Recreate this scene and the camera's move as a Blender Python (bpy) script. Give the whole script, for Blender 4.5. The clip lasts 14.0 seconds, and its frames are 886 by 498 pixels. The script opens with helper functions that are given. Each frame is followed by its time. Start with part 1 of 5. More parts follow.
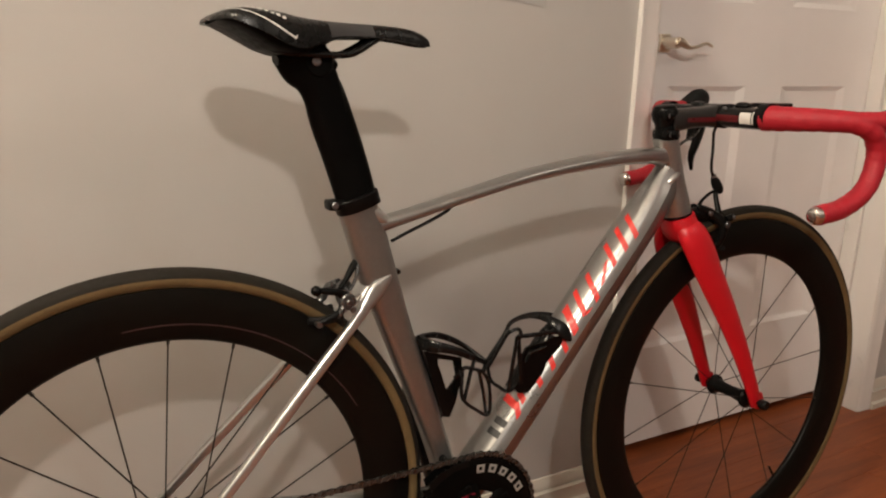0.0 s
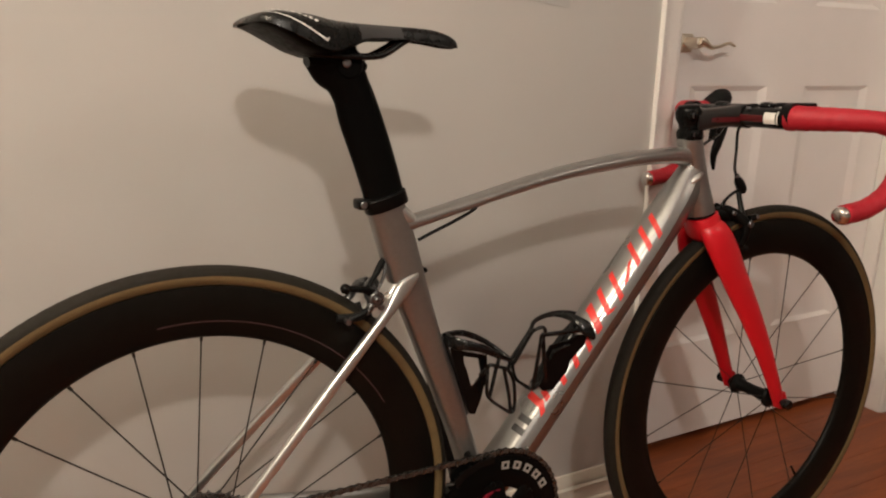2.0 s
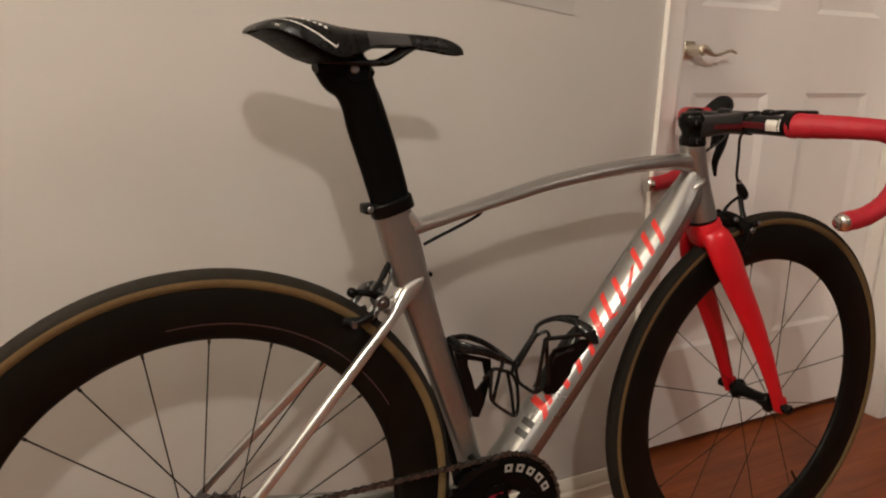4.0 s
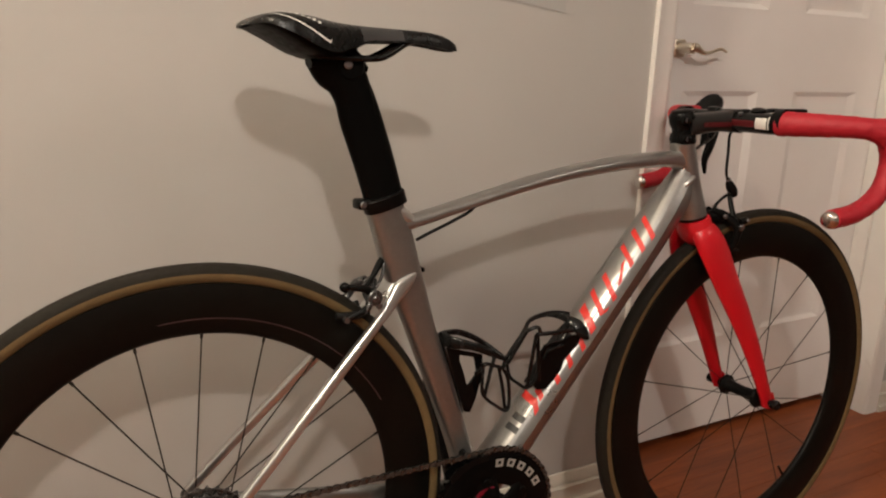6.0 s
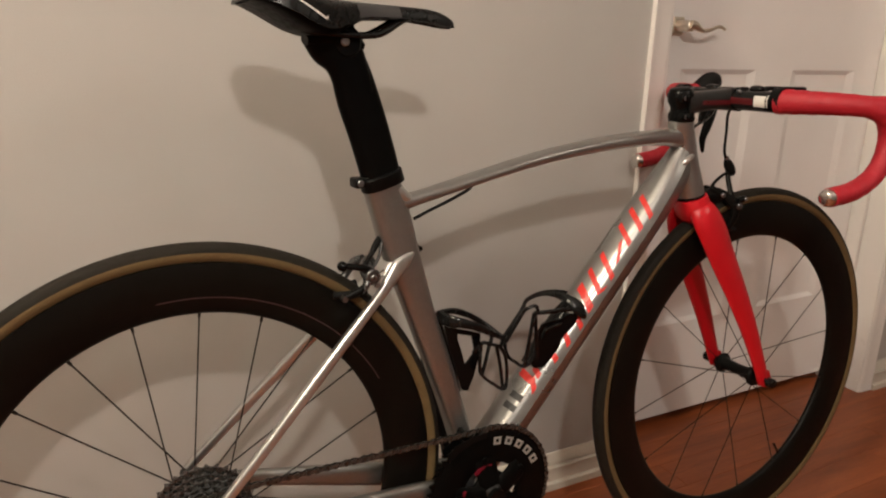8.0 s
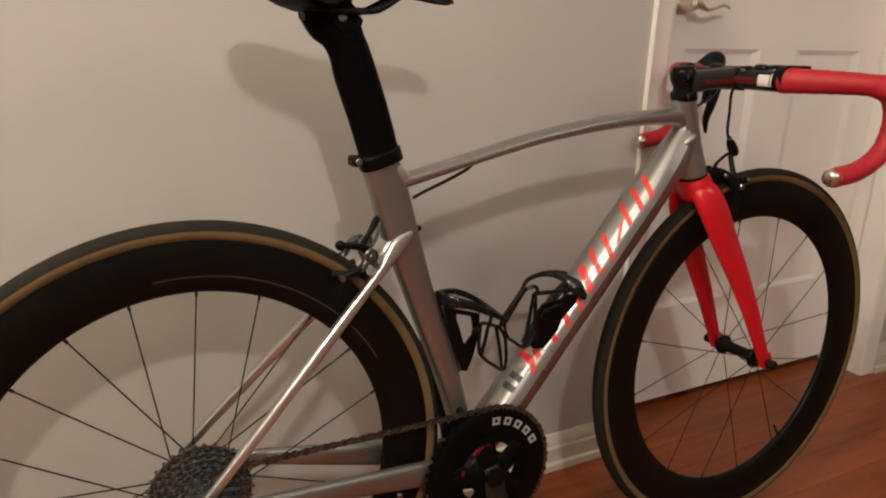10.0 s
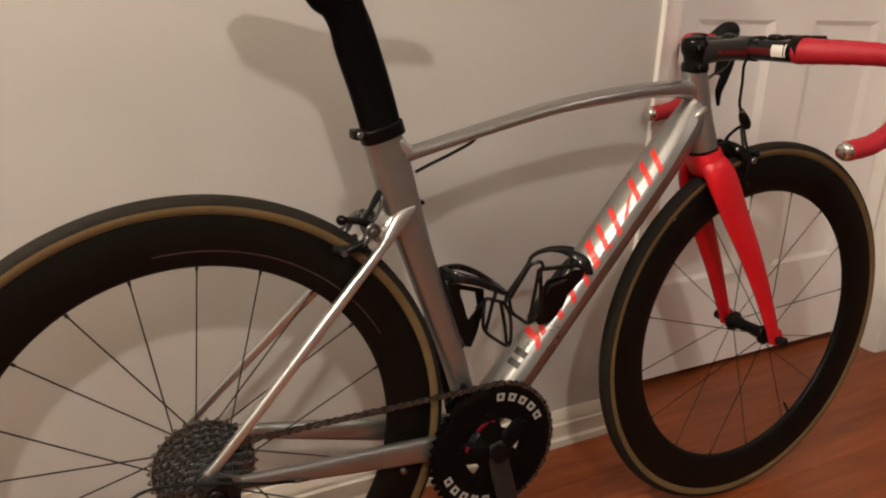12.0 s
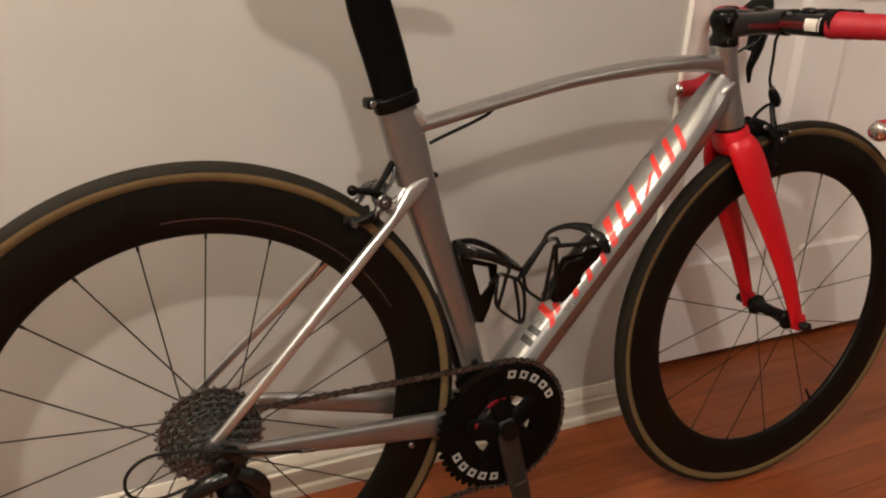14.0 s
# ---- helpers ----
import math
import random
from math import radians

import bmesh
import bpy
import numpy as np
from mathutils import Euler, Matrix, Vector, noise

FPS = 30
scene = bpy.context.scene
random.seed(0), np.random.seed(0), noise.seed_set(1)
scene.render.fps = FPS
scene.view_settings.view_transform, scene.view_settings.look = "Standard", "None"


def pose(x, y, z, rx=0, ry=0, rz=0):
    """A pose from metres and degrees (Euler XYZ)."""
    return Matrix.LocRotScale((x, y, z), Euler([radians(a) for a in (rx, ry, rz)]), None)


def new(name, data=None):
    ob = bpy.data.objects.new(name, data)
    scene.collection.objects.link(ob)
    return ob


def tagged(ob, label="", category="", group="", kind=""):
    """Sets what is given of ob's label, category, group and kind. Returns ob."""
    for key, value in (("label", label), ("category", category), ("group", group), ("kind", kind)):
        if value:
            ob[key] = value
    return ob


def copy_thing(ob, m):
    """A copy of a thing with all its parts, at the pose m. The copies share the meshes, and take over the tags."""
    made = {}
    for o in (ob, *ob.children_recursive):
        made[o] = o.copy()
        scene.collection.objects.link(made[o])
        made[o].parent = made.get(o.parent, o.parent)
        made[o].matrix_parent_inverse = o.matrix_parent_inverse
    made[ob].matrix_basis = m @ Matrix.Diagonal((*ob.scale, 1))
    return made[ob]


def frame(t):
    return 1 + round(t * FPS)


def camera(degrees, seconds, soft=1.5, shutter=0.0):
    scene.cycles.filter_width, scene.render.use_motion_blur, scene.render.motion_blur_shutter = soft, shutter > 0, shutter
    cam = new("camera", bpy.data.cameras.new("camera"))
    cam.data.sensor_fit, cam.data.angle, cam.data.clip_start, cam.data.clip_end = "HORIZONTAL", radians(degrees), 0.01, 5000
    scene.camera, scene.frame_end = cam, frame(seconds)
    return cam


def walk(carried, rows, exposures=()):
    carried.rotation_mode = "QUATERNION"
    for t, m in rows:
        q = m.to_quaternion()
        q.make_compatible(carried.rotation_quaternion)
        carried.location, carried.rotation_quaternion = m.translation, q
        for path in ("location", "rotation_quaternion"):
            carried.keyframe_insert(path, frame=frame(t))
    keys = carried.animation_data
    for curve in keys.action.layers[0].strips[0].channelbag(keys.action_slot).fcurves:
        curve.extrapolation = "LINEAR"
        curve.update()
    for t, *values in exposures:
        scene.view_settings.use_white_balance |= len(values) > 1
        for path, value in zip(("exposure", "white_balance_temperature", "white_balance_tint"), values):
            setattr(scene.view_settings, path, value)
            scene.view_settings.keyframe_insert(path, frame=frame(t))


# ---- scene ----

# ---------------------------------------------------------------- camera
FOV = 60.787
PATH = [
    (0.0, pose(-0.1022, -0.8245, 0.9143, 75.240, -1.482, -28.580)),
    (0.5, pose(-0.1081, -0.8258, 0.9148, 75.083, -1.257, -28.022)),
    (1.0, pose(-0.1127, -0.8257, 0.9151, 75.054, -1.104, -27.692)),
    (1.5, pose(-0.1173, -0.8265, 0.9160, 75.043, -1.195, -27.512)),
    (2.0, pose(-0.1215, -0.8282, 0.9161, 75.180, -1.303, -27.466)),
    (2.5, pose(-0.1248, -0.8289, 0.9166, 75.388, -1.416, -27.408)),
    (3.0, pose(-0.1275, -0.8305, 0.9181, 75.382, -1.447, -27.177)),
    (5.5, pose(-0.1378, -0.8344, 0.9194, 75.626, -1.922, -28.076)),
    (6.0, pose(-0.1384, -0.8349, 0.9182, 75.269, -2.012, -28.176)),
    (6.5, pose(-0.1390, -0.8347, 0.9182, 74.722, -2.118, -28.333)),
    (7.0, pose(-0.1396, -0.8349, 0.9176, 74.427, -2.003, -28.486)),
    (7.5, pose(-0.1395, -0.8335, 0.9157, 74.147, -1.942, -28.563)),
    (8.0, pose(-0.1392, -0.8326, 0.9149, 73.832, -1.977, -28.477)),
    (10.5, pose(-0.1275, -0.8298, 0.9065, 72.121, -2.003, -28.079)),
    (11.0, pose(-0.1225, -0.8290, 0.9059, 71.571, -1.958, -27.816)),
    (11.5, pose(-0.1184, -0.8280, 0.9048, 71.110, -1.874, -27.456)),
    (12.0, pose(-0.1131, -0.8278, 0.9036, 70.713, -1.733, -27.139)),
    (12.5, pose(-0.1073, -0.8273, 0.9011, 70.244, -1.625, -26.813)),
    (13.0, pose(-0.1025, -0.8256, 0.8979, 69.651, -1.780, -26.015)),
    (13.5, pose(-0.0962, -0.8248, 0.8957, 69.188, -2.218, -25.230)),
    (14.0, pose(-0.0891, -0.8236, 0.8944, 68.880, -2.336, -24.689)),
]

cam = camera(FOV, 14.0, soft=2.1)
walk(cam, PATH, [(0.0, -0.09), (0.5, -0.27), (1.0, -0.10), (1.5, -0.26), (2.0, -0.10), (2.5, -0.28), (3.0, -0.10), (3.5, -0.20), (5.0, -0.16), (5.5, -0.22), (6.0, -0.15), (6.5, -0.20), (7.0, -0.13), (7.5, -0.19), (8.0, -0.11), (8.5, -0.13), (10.0, -0.08), (10.5, -0.09), (11.0, -0.04), (11.5, -0.10), (12.0, 0.0), (12.5, -0.11), (13.0, 0.01), (13.5, -0.11), (14.0, 0.07)])

# ---------------------------------------------------------------- light
world = bpy.data.worlds.new("room_air")
scene.world = world
world.use_nodes = True
world.node_tree.nodes["Background"].inputs["Color"].default_value = (1.0, 0.86, 0.7, 1)
world.node_tree.nodes["Background"].inputs["Strength"].default_value = 0.02

LAMP_AT = (-0.25, -1.55, 1.84)
bulb = bpy.data.lights.new("unseen_light", "POINT")
bulb.energy = 56
bulb.color = (1.0, 0.905, 0.79)
bulb.shadow_soft_size = 0.04
new("unseen_light", bulb).location = LAMP_AT
# unseen fill light, added to brighten and warm the left of the wall
FILL2_AT = (-1.05, -0.52, 2.36)
fill2 = bpy.data.lights.new("unseen_light", "POINT")
fill2.energy = 98
fill2.color = (1.0, 0.86, 0.655)
fill2.shadow_soft_size = 0.14
new("unseen_light", fill2).location = FILL2_AT

# weak unseen fill light, added to lift the door and the floor near it
FILL3_AT = (2.1, -2.1, 2.36)
fill3 = bpy.data.lights.new("unseen_light", "POINT")
fill3.energy = 20
fill3.color = (1.0, 0.89, 0.775)
fill3.shadow_soft_size = 0.14
new("unseen_light", fill3).location = FILL3_AT

# ---------------------------------------------------------------- materials
def nodes_of(name):
    m = bpy.data.materials.new(name)
    m.use_nodes = True
    t = m.node_tree
    return m, t, t.nodes["Principled BSDF"]


def node(t, kind, **inputs):
    n = t.nodes.new(kind)
    for k, v in inputs.items():
        n.inputs[k.replace("_", " ")].default_value = v
    return n


def coords(t, scale=(1, 1, 1)):
    c = t.nodes.new("ShaderNodeTexCoord")
    mp = t.nodes.new("ShaderNodeMapping")
    mp.inputs["Scale"].default_value = scale
    t.links.new(c.outputs["Object"], mp.inputs["Vector"])
    return mp.outputs["Vector"]


def plain(name, colour, rough=0.5, metal=0.0, vary=0.12, scale=40.0, stretch=(1, 1, 1), bump=0.0, bump_scale=300.0,
          rough_vary=0.1, coat=0.0, coat_rough=0.1, spec=0.5):
    """A surface with its colour and gloss varied at two scales, and a fine relief."""
    m, t, p = nodes_of(name)
    v = coords(t, stretch)
    big = node(t, "ShaderNodeTexNoise", Scale=scale * 0.15, Detail=3.0)
    fine = node(t, "ShaderNodeTexNoise", Scale=scale, Detail=5.0)
    for n in (big, fine):
        t.links.new(v, n.inputs["Vector"])
    mix = node(t, "ShaderNodeMath")
    mix.operation = "ADD"
    t.links.new(big.outputs["Fac"], mix.inputs[0])
    t.links.new(fine.outputs["Fac"], mix.inputs[1])
    ramp = t.nodes.new("ShaderNodeMapRange")
    ramp.inputs["From Min"].default_value, ramp.inputs["From Max"].default_value = 0.6, 1.4
    ramp.inputs["To Min"].default_value, ramp.inputs["To Max"].default_value = 1 - vary, 1 + vary
    t.links.new(mix.outputs[0], ramp.inputs["Value"])
    col = t.nodes.new("ShaderNodeVectorMath")
    col.operation = "SCALE"
    col.inputs[0].default_value = colour
    t.links.new(ramp.outputs[0], col.inputs["Scale"])
    t.links.new(col.outputs[0], p.inputs["Base Color"])
    rr = t.nodes.new("ShaderNodeMapRange")
    rr.inputs["From Min"].default_value, rr.inputs["From Max"].default_value = 0.3, 0.7
    rr.inputs["To Min"].default_value = max(0.02, rough - rough_vary)
    rr.inputs["To Max"].default_value = min(1.0, rough + rough_vary)
    t.links.new(fine.outputs["Fac"], rr.inputs["Value"])
    t.links.new(rr.outputs[0], p.inputs["Roughness"])
    p.inputs["Metallic"].default_value = metal
    p.inputs["Specular IOR Level"].default_value = spec
    p.inputs["Coat Weight"].default_value = coat
    p.inputs["Coat Roughness"].default_value = coat_rough
    if bump:
        bn = node(t, "ShaderNodeTexNoise", Scale=bump_scale, Detail=4.0)
        t.links.new(v, bn.inputs["Vector"])
        b = node(t, "ShaderNodeBump", Strength=bump, Distance=0.001)
        t.links.new(bn.outputs["Fac"], b.inputs["Height"])
        t.links.new(b.outputs[0], p.inputs["Normal"])
    return m


def wood_floor(name):
    m, t, p = nodes_of(name)
    info = t.nodes.new("ShaderNodeObjectInfo")
    geo = t.nodes.new("ShaderNodeNewGeometry")
    tc = t.nodes.new("ShaderNodeTexCoord")
    shift = t.nodes.new("ShaderNodeVectorMath")
    shift.operation = "SCALE"
    shift.inputs[0].default_value = (7.0, 13.0, 5.0)
    t.links.new(info.outputs["Random"], shift.inputs["Scale"])
    add = t.nodes.new("ShaderNodeVectorMath")
    t.links.new(tc.outputs["Object"], add.inputs[0])
    t.links.new(shift.outputs[0], add.inputs[1])
    mp = t.nodes.new("ShaderNodeMapping")
    mp.inputs["Scale"].default_value = (1.4, 17.0, 1.0)
    t.links.new(add.outputs[0], mp.inputs["Vector"])
    grain = node(t, "ShaderNodeTexNoise", Scale=2.2, Detail=8.0, Roughness=0.6, Distortion=0.6)
    pores = node(t, "ShaderNodeTexNoise", Scale=26.0, Detail=4.0)
    t.links.new(mp.outputs[0], grain.inputs["Vector"])
    t.links.new(mp.outputs[0], pores.inputs["Vector"])
    ramp = t.nodes.new("ShaderNodeValToRGB")
    e = ramp.color_ramp.elements
    e[0].position, e[0].color = 0.28, (0.172, 0.041, 0.0120, 1)
    e[1].position, e[1].color = 0.72, (0.315, 0.088, 0.029, 1)
    mid = e.new(0.5)
    mid.color = (0.240, 0.062, 0.0195, 1)
    t.links.new(grain.outputs["Fac"], ramp.inputs["Fac"])
    tone = t.nodes.new("ShaderNodeMapRange")
    tone.inputs["To Min"].default_value, tone.inputs["To Max"].default_value = 0.92, 1.08
    t.links.new(info.outputs["Random"], tone.inputs["Value"])
    pr = t.nodes.new("ShaderNodeMapRange")
    pr.inputs["From Min"].default_value, pr.inputs["From Max"].default_value = 0.35, 0.6
    pr.inputs["To Min"].default_value, pr.inputs["To Max"].default_value = 0.86, 1.0
    t.links.new(pores.outputs["Fac"], pr.inputs["Value"])
    mul = t.nodes.new("ShaderNodeMath")
    mul.operation = "MULTIPLY"
    t.links.new(tone.outputs[0], mul.inputs[0])
    t.links.new(pr.outputs[0], mul.inputs[1])
    sc = t.nodes.new("ShaderNodeVectorMath")
    sc.operation = "SCALE"
    t.links.new(ramp.outputs[0], sc.inputs[0])
    t.links.new(mul.outputs[0], sc.inputs["Scale"])
    t.links.new(sc.outputs[0], p.inputs["Base Color"])
    rr = t.nodes.new("ShaderNodeMapRange")
    rr.inputs["To Min"].default_value, rr.inputs["To Max"].default_value = 0.26, 0.46
    t.links.new(grain.outputs["Fac"], rr.inputs["Value"])
    t.links.new(rr.outputs[0], p.inputs["Roughness"])
    p.inputs["Specular IOR Level"].default_value = 0.3
    b = node(t, "ShaderNodeBump", Strength=0.12, Distance=0.001)
    t.links.new(grain.outputs["Fac"], b.inputs["Height"])
    t.links.new(b.outputs[0], p.inputs["Normal"])
    return m


def brushed(name, colour, rough, stretch, strength=0.25, scale=90.0, metal=1.0):
    """Raw brushed metal: streaks along one way, smudged gloss."""
    m, t, p = nodes_of(name)
    v = coords(t, stretch)
    streak = node(t, "ShaderNodeTexNoise", Scale=scale, Detail=4.0)
    smudge = node(t, "ShaderNodeTexNoise", Scale=14.0, Detail=4.0)
    t.links.new(v, streak.inputs["Vector"])
    t.links.new(coords(t), smudge.inputs["Vector"])
    p.inputs["Metallic"].default_value = metal
    rr = t.nodes.new("ShaderNodeMapRange")
    rr.inputs["From Min"].default_value, rr.inputs["From Max"].default_value = 0.3, 0.7
    rr.inputs["To Min"].default_value, rr.inputs["To Max"].default_value = rough - 0.03, rough + 0.04
    t.links.new(smudge.outputs["Fac"], rr.inputs["Value"])
    t.links.new(rr.outputs[0], p.inputs["Roughness"])
    cr = t.nodes.new("ShaderNodeMapRange")
    cr.inputs["From Min"].default_value, cr.inputs["From Max"].default_value = 0.3, 0.7
    cr.inputs["To Min"].default_value, cr.inputs["To Max"].default_value = 0.96, 1.04
    t.links.new(streak.outputs["Fac"], cr.inputs["Value"])
    sc = t.nodes.new("ShaderNodeVectorMath")
    sc.operation = "SCALE"
    sc.inputs[0].default_value = colour
    t.links.new(cr.outputs[0], sc.inputs["Scale"])
    t.links.new(sc.outputs[0], p.inputs["Base Color"])
    b = node(t, "ShaderNodeBump", Strength=strength, Distance=0.0004)
    t.links.new(streak.outputs["Fac"], b.inputs["Height"])
    t.links.new(b.outputs[0], p.inputs["Normal"])
    return m


M_WALL = plain("greige_wall_paint", (0.462, 0.449, 0.428), 0.62, vary=0.025, scale=6, bump=0.25, bump_scale=420, rough_vary=0.05, spec=0.4)
# for walls out of view: darkened to hold down the light they bounce
M_UNSEEN = plain("unseen_wall_paint", (0.36, 0.348, 0.33), 0.7, vary=0.03, scale=6, bump=0.2, bump_scale=420)
M_CEIL = plain("white_ceiling_paint", (0.8, 0.79, 0.77), 0.85, vary=0.03, scale=8, bump=0.3, bump_scale=200)
M_TRIM = plain("white_trim_paint", (0.79, 0.765, 0.735), 0.32, vary=0.03, scale=9, bump=0.12, bump_scale=160, rough_vary=0.06)
M_BASE = plain("aged_cream_baseboard_paint", (0.63, 0.59, 0.515), 0.4, vary=0.05, scale=9, bump=0.15, bump_scale=160, rough_vary=0.06)
M_DOOR = plain("white_door_paint", (0.86, 0.835, 0.82), 0.38, vary=0.03, scale=9, bump=0.18, bump_scale=240, rough_vary=0.06)
M_FLOOR = wood_floor("red_brown_floor_boards")
M_GAP = plain("dark_gap", (0.015, 0.01, 0.008), 0.9)
M_NICKEL = plain("satin_nickel", (0.74, 0.67, 0.56), 0.38, 1.0, vary=0.06, scale=80, rough_vary=0.08)
M_ALU = brushed("raw_brushed_aluminium", (0.345, 0.341, 0.333), 0.29, (1, 1, 1), 0.03, 160, 0.88)
# darker, rougher copy of M_ALU; dark reflections are put into its colour
M_ALU_DIM = brushed("shaded_raw_aluminium", (0.29, 0.288, 0.28), 0.37, (1, 1, 1), 0.03, 160, 0.88)
M_ALU2 = brushed("polished_aluminium", (0.58, 0.58, 0.57), 0.30, (1, 1, 1), 0.04, 160, 0.9)
M_RED = plain("red_fork_paint", (0.52, 0.004, 0.012), 0.36, vary=0.04, scale=30, coat=0.3, coat_rough=0.12, rough_vary=0.05)
M_DECAL = plain("red_decal", (0.66, 0.03, 0.022), 0.4, vary=0.05, scale=60)
M_TAPE = plain("red_bar_tape", (0.39, 0.009, 0.021), 0.55, vary=0.1, scale=120, bump=0.5, bump_scale=700, rough_vary=0.12)
M_POST = plain("matt_black_carbon", (0.0024, 0.0023, 0.0021), 0.42, vary=0.2, scale=120, rough_vary=0.06, spec=0.07)
M_RIM = plain("black_carbon_rim", (0.0045, 0.0038, 0.0029), 0.40, vary=0.25, scale=120, rough_vary=0.06, spec=0.14)
M_TREAD = plain("black_tyre_rubber", (0.0135, 0.0108, 0.0078), 0.75, vary=0.18, scale=160, bump=0.4, bump_scale=900, spec=0.2)
M_TAN = plain("tan_tyre_sidewall", (0.135, 0.089, 0.038), 0.7, vary=0.18, scale=220, bump=0.35, bump_scale=1200, spec=0.3)
M_BLACK = plain("gloss_black", (0.006, 0.006, 0.006), 0.22, vary=0.2, scale=80, rough_vary=0.08, spec=0.3)
M_SATIN = plain("satin_black", (0.0035, 0.0035, 0.0034), 0.38, vary=0.2, scale=90, rough_vary=0.1, spec=0.14)
M_RUBBER = plain("black_rubber", (0.006, 0.006, 0.006), 0.6, vary=0.2, scale=120, bump=0.4, bump_scale=900, spec=0.2)
M_SADDLE = plain("black_saddle_cover", (0.005, 0.0049, 0.0048), 0.29, vary=0.15, scale=140, bump=0.15, bump_scale=1200, rough_vary=0.08, spec=0.28)
M_GREY = plain("dark_grey_panel", (0.038, 0.037, 0.038), 0.5, vary=0.1, scale=140)
M_WHITE = plain("white_print", (0.72, 0.70, 0.67), 0.45, vary=0.05, scale=60)
M_SILVER = plain("grey_anodised", (0.13, 0.132, 0.135), 0.28, 0.85, vary=0.1, scale=90)
M_STEEL = plain("bright_steel", (0.24, 0.245, 0.255), 0.33, 1.0, vary=0.2, scale=150, rough_vary=0.12)
M_CHAIN = plain("oiled_chain_steel", (0.085, 0.081, 0.075), 0.27, 0.75, vary=0.3, scale=200, rough_vary=0.15)
M_SPOKE = plain("black_spoke", (0.014, 0.011, 0.009), 0.4, vary=0.1, scale=200, spec=0.2)
M_REDANO = plain("red_anodised", (0.19, 0.006, 0.022), 0.35, 0.5, vary=0.1, scale=90)
M_RIMLINE = plain("dull_red_grey_line", (0.06, 0.032, 0.034), 0.4, vary=0.1, scale=90)
M_COG = plain("sprocket_steel", (0.135, 0.138, 0.14), 0.24, 0.5, vary=0.25, scale=200, rough_vary=0.12)
M_CHROME = plain("chrome_plug", (0.72, 0.69, 0.66), 0.16, 1.0, vary=0.08, scale=120)
M_PALE = plain("pale_grey_print", (0.33, 0.32, 0.30), 0.5, vary=0.08, scale=90)
M_BARRED = plain("dull_red_print", (0.085, 0.006, 0.008), 0.35, vary=0.08, scale=90)
M_MECH = plain("matt_black_mech", (0.0026, 0.0025, 0.0023), 0.45, vary=0.2, scale=120, rough_vary=0.1, spec=0.06)
M_GLOSS = plain("deep_gloss_black", (0.003, 0.003, 0.003), 0.2, vary=0.2, scale=90, rough_vary=0.06, spec=0.15)
M_STEM = plain("satin_black_alloy", (0.014, 0.0135, 0.013), 0.38, vary=0.2, scale=90, rough_vary=0.08, spec=0.4)
# greyed wall tone that paints a soft shadow
M_WALLSHADE = plain("wall_shadow_grey", (0.42, 0.412, 0.398), 0.7, vary=0.04, scale=30, bump=0.2, bump_scale=700)

# ---------------------------------------------------------------- mesh tools
def finish(name, bm, material, smooth=40):
    me = bpy.data.meshes.new(name)
    bmesh.ops.recalc_face_normals(bm, faces=bm.faces[:])
    if smooth:
        lim = radians(smooth)
        for f in bm.faces:
            f.smooth = True
        for e in bm.edges:
            e.smooth = len(e.link_faces) == 2 and e.calc_face_angle(0) < lim
    bm.to_mesh(me)
    bm.free()
    me.materials.append(material)
    return me


def thing(name, bm, material, label, category, kind="", group="", smooth=40):
    ob = new(name, finish(name, bm, material, smooth))
    return tagged(ob, label, category, group, kind)


def part(name, bm, material, parent, label="", smooth=40):
    ob = new(name, finish(name, bm, material, smooth))
    ob.parent = parent
    if label:
        tagged(ob, label)
    return ob


def box(bm, lo, hi, bevel=0.0, seg=2):
    m = Matrix.Translation([(a + b) / 2 for a, b in zip(lo, hi)]) @ Matrix.Diagonal([*(b - a for a, b in zip(lo, hi)), 1])
    made = bmesh.ops.create_cube(bm, size=1, matrix=m)["verts"]
    if bevel:
        edges = {e for v in made for e in v.link_edges}
        bmesh.ops.bevel(bm, geom=list(edges), offset=bevel, segments=seg, affect="EDGES", profile=0.5)
    return bm


def boxes(*specs, bevel=0.0, seg=2):
    bm = bmesh.new()
    for lo, hi in specs:
        box(bm, lo, hi, bevel, seg)
    return bm


def curve(points, steps=6, closed=False):
    """Points (tuples of any length) on a smooth curve through the given ones."""
    p = [np.array(q, float) for q in points]
    n = len(p)
    out = []
    last = n if closed else n - 1
    for i in range(last):
        a = p[(i - 1) % n] if closed or i > 0 else 2 * p[0] - p[1]
        b, c = p[i], p[(i + 1) % n]
        d = p[(i + 2) % n] if closed or i + 2 < n else 2 * p[-1] - p[-2]
        for k in range(steps):
            u = k / steps
            out.append(0.5 * ((2 * b) + (c - a) * u + (2 * a - 5 * b + 4 * c - d) * u * u + (3 * b - a - 3 * c + d) * u ** 3))
    if not closed:
        out.append(p[-1])
    return out


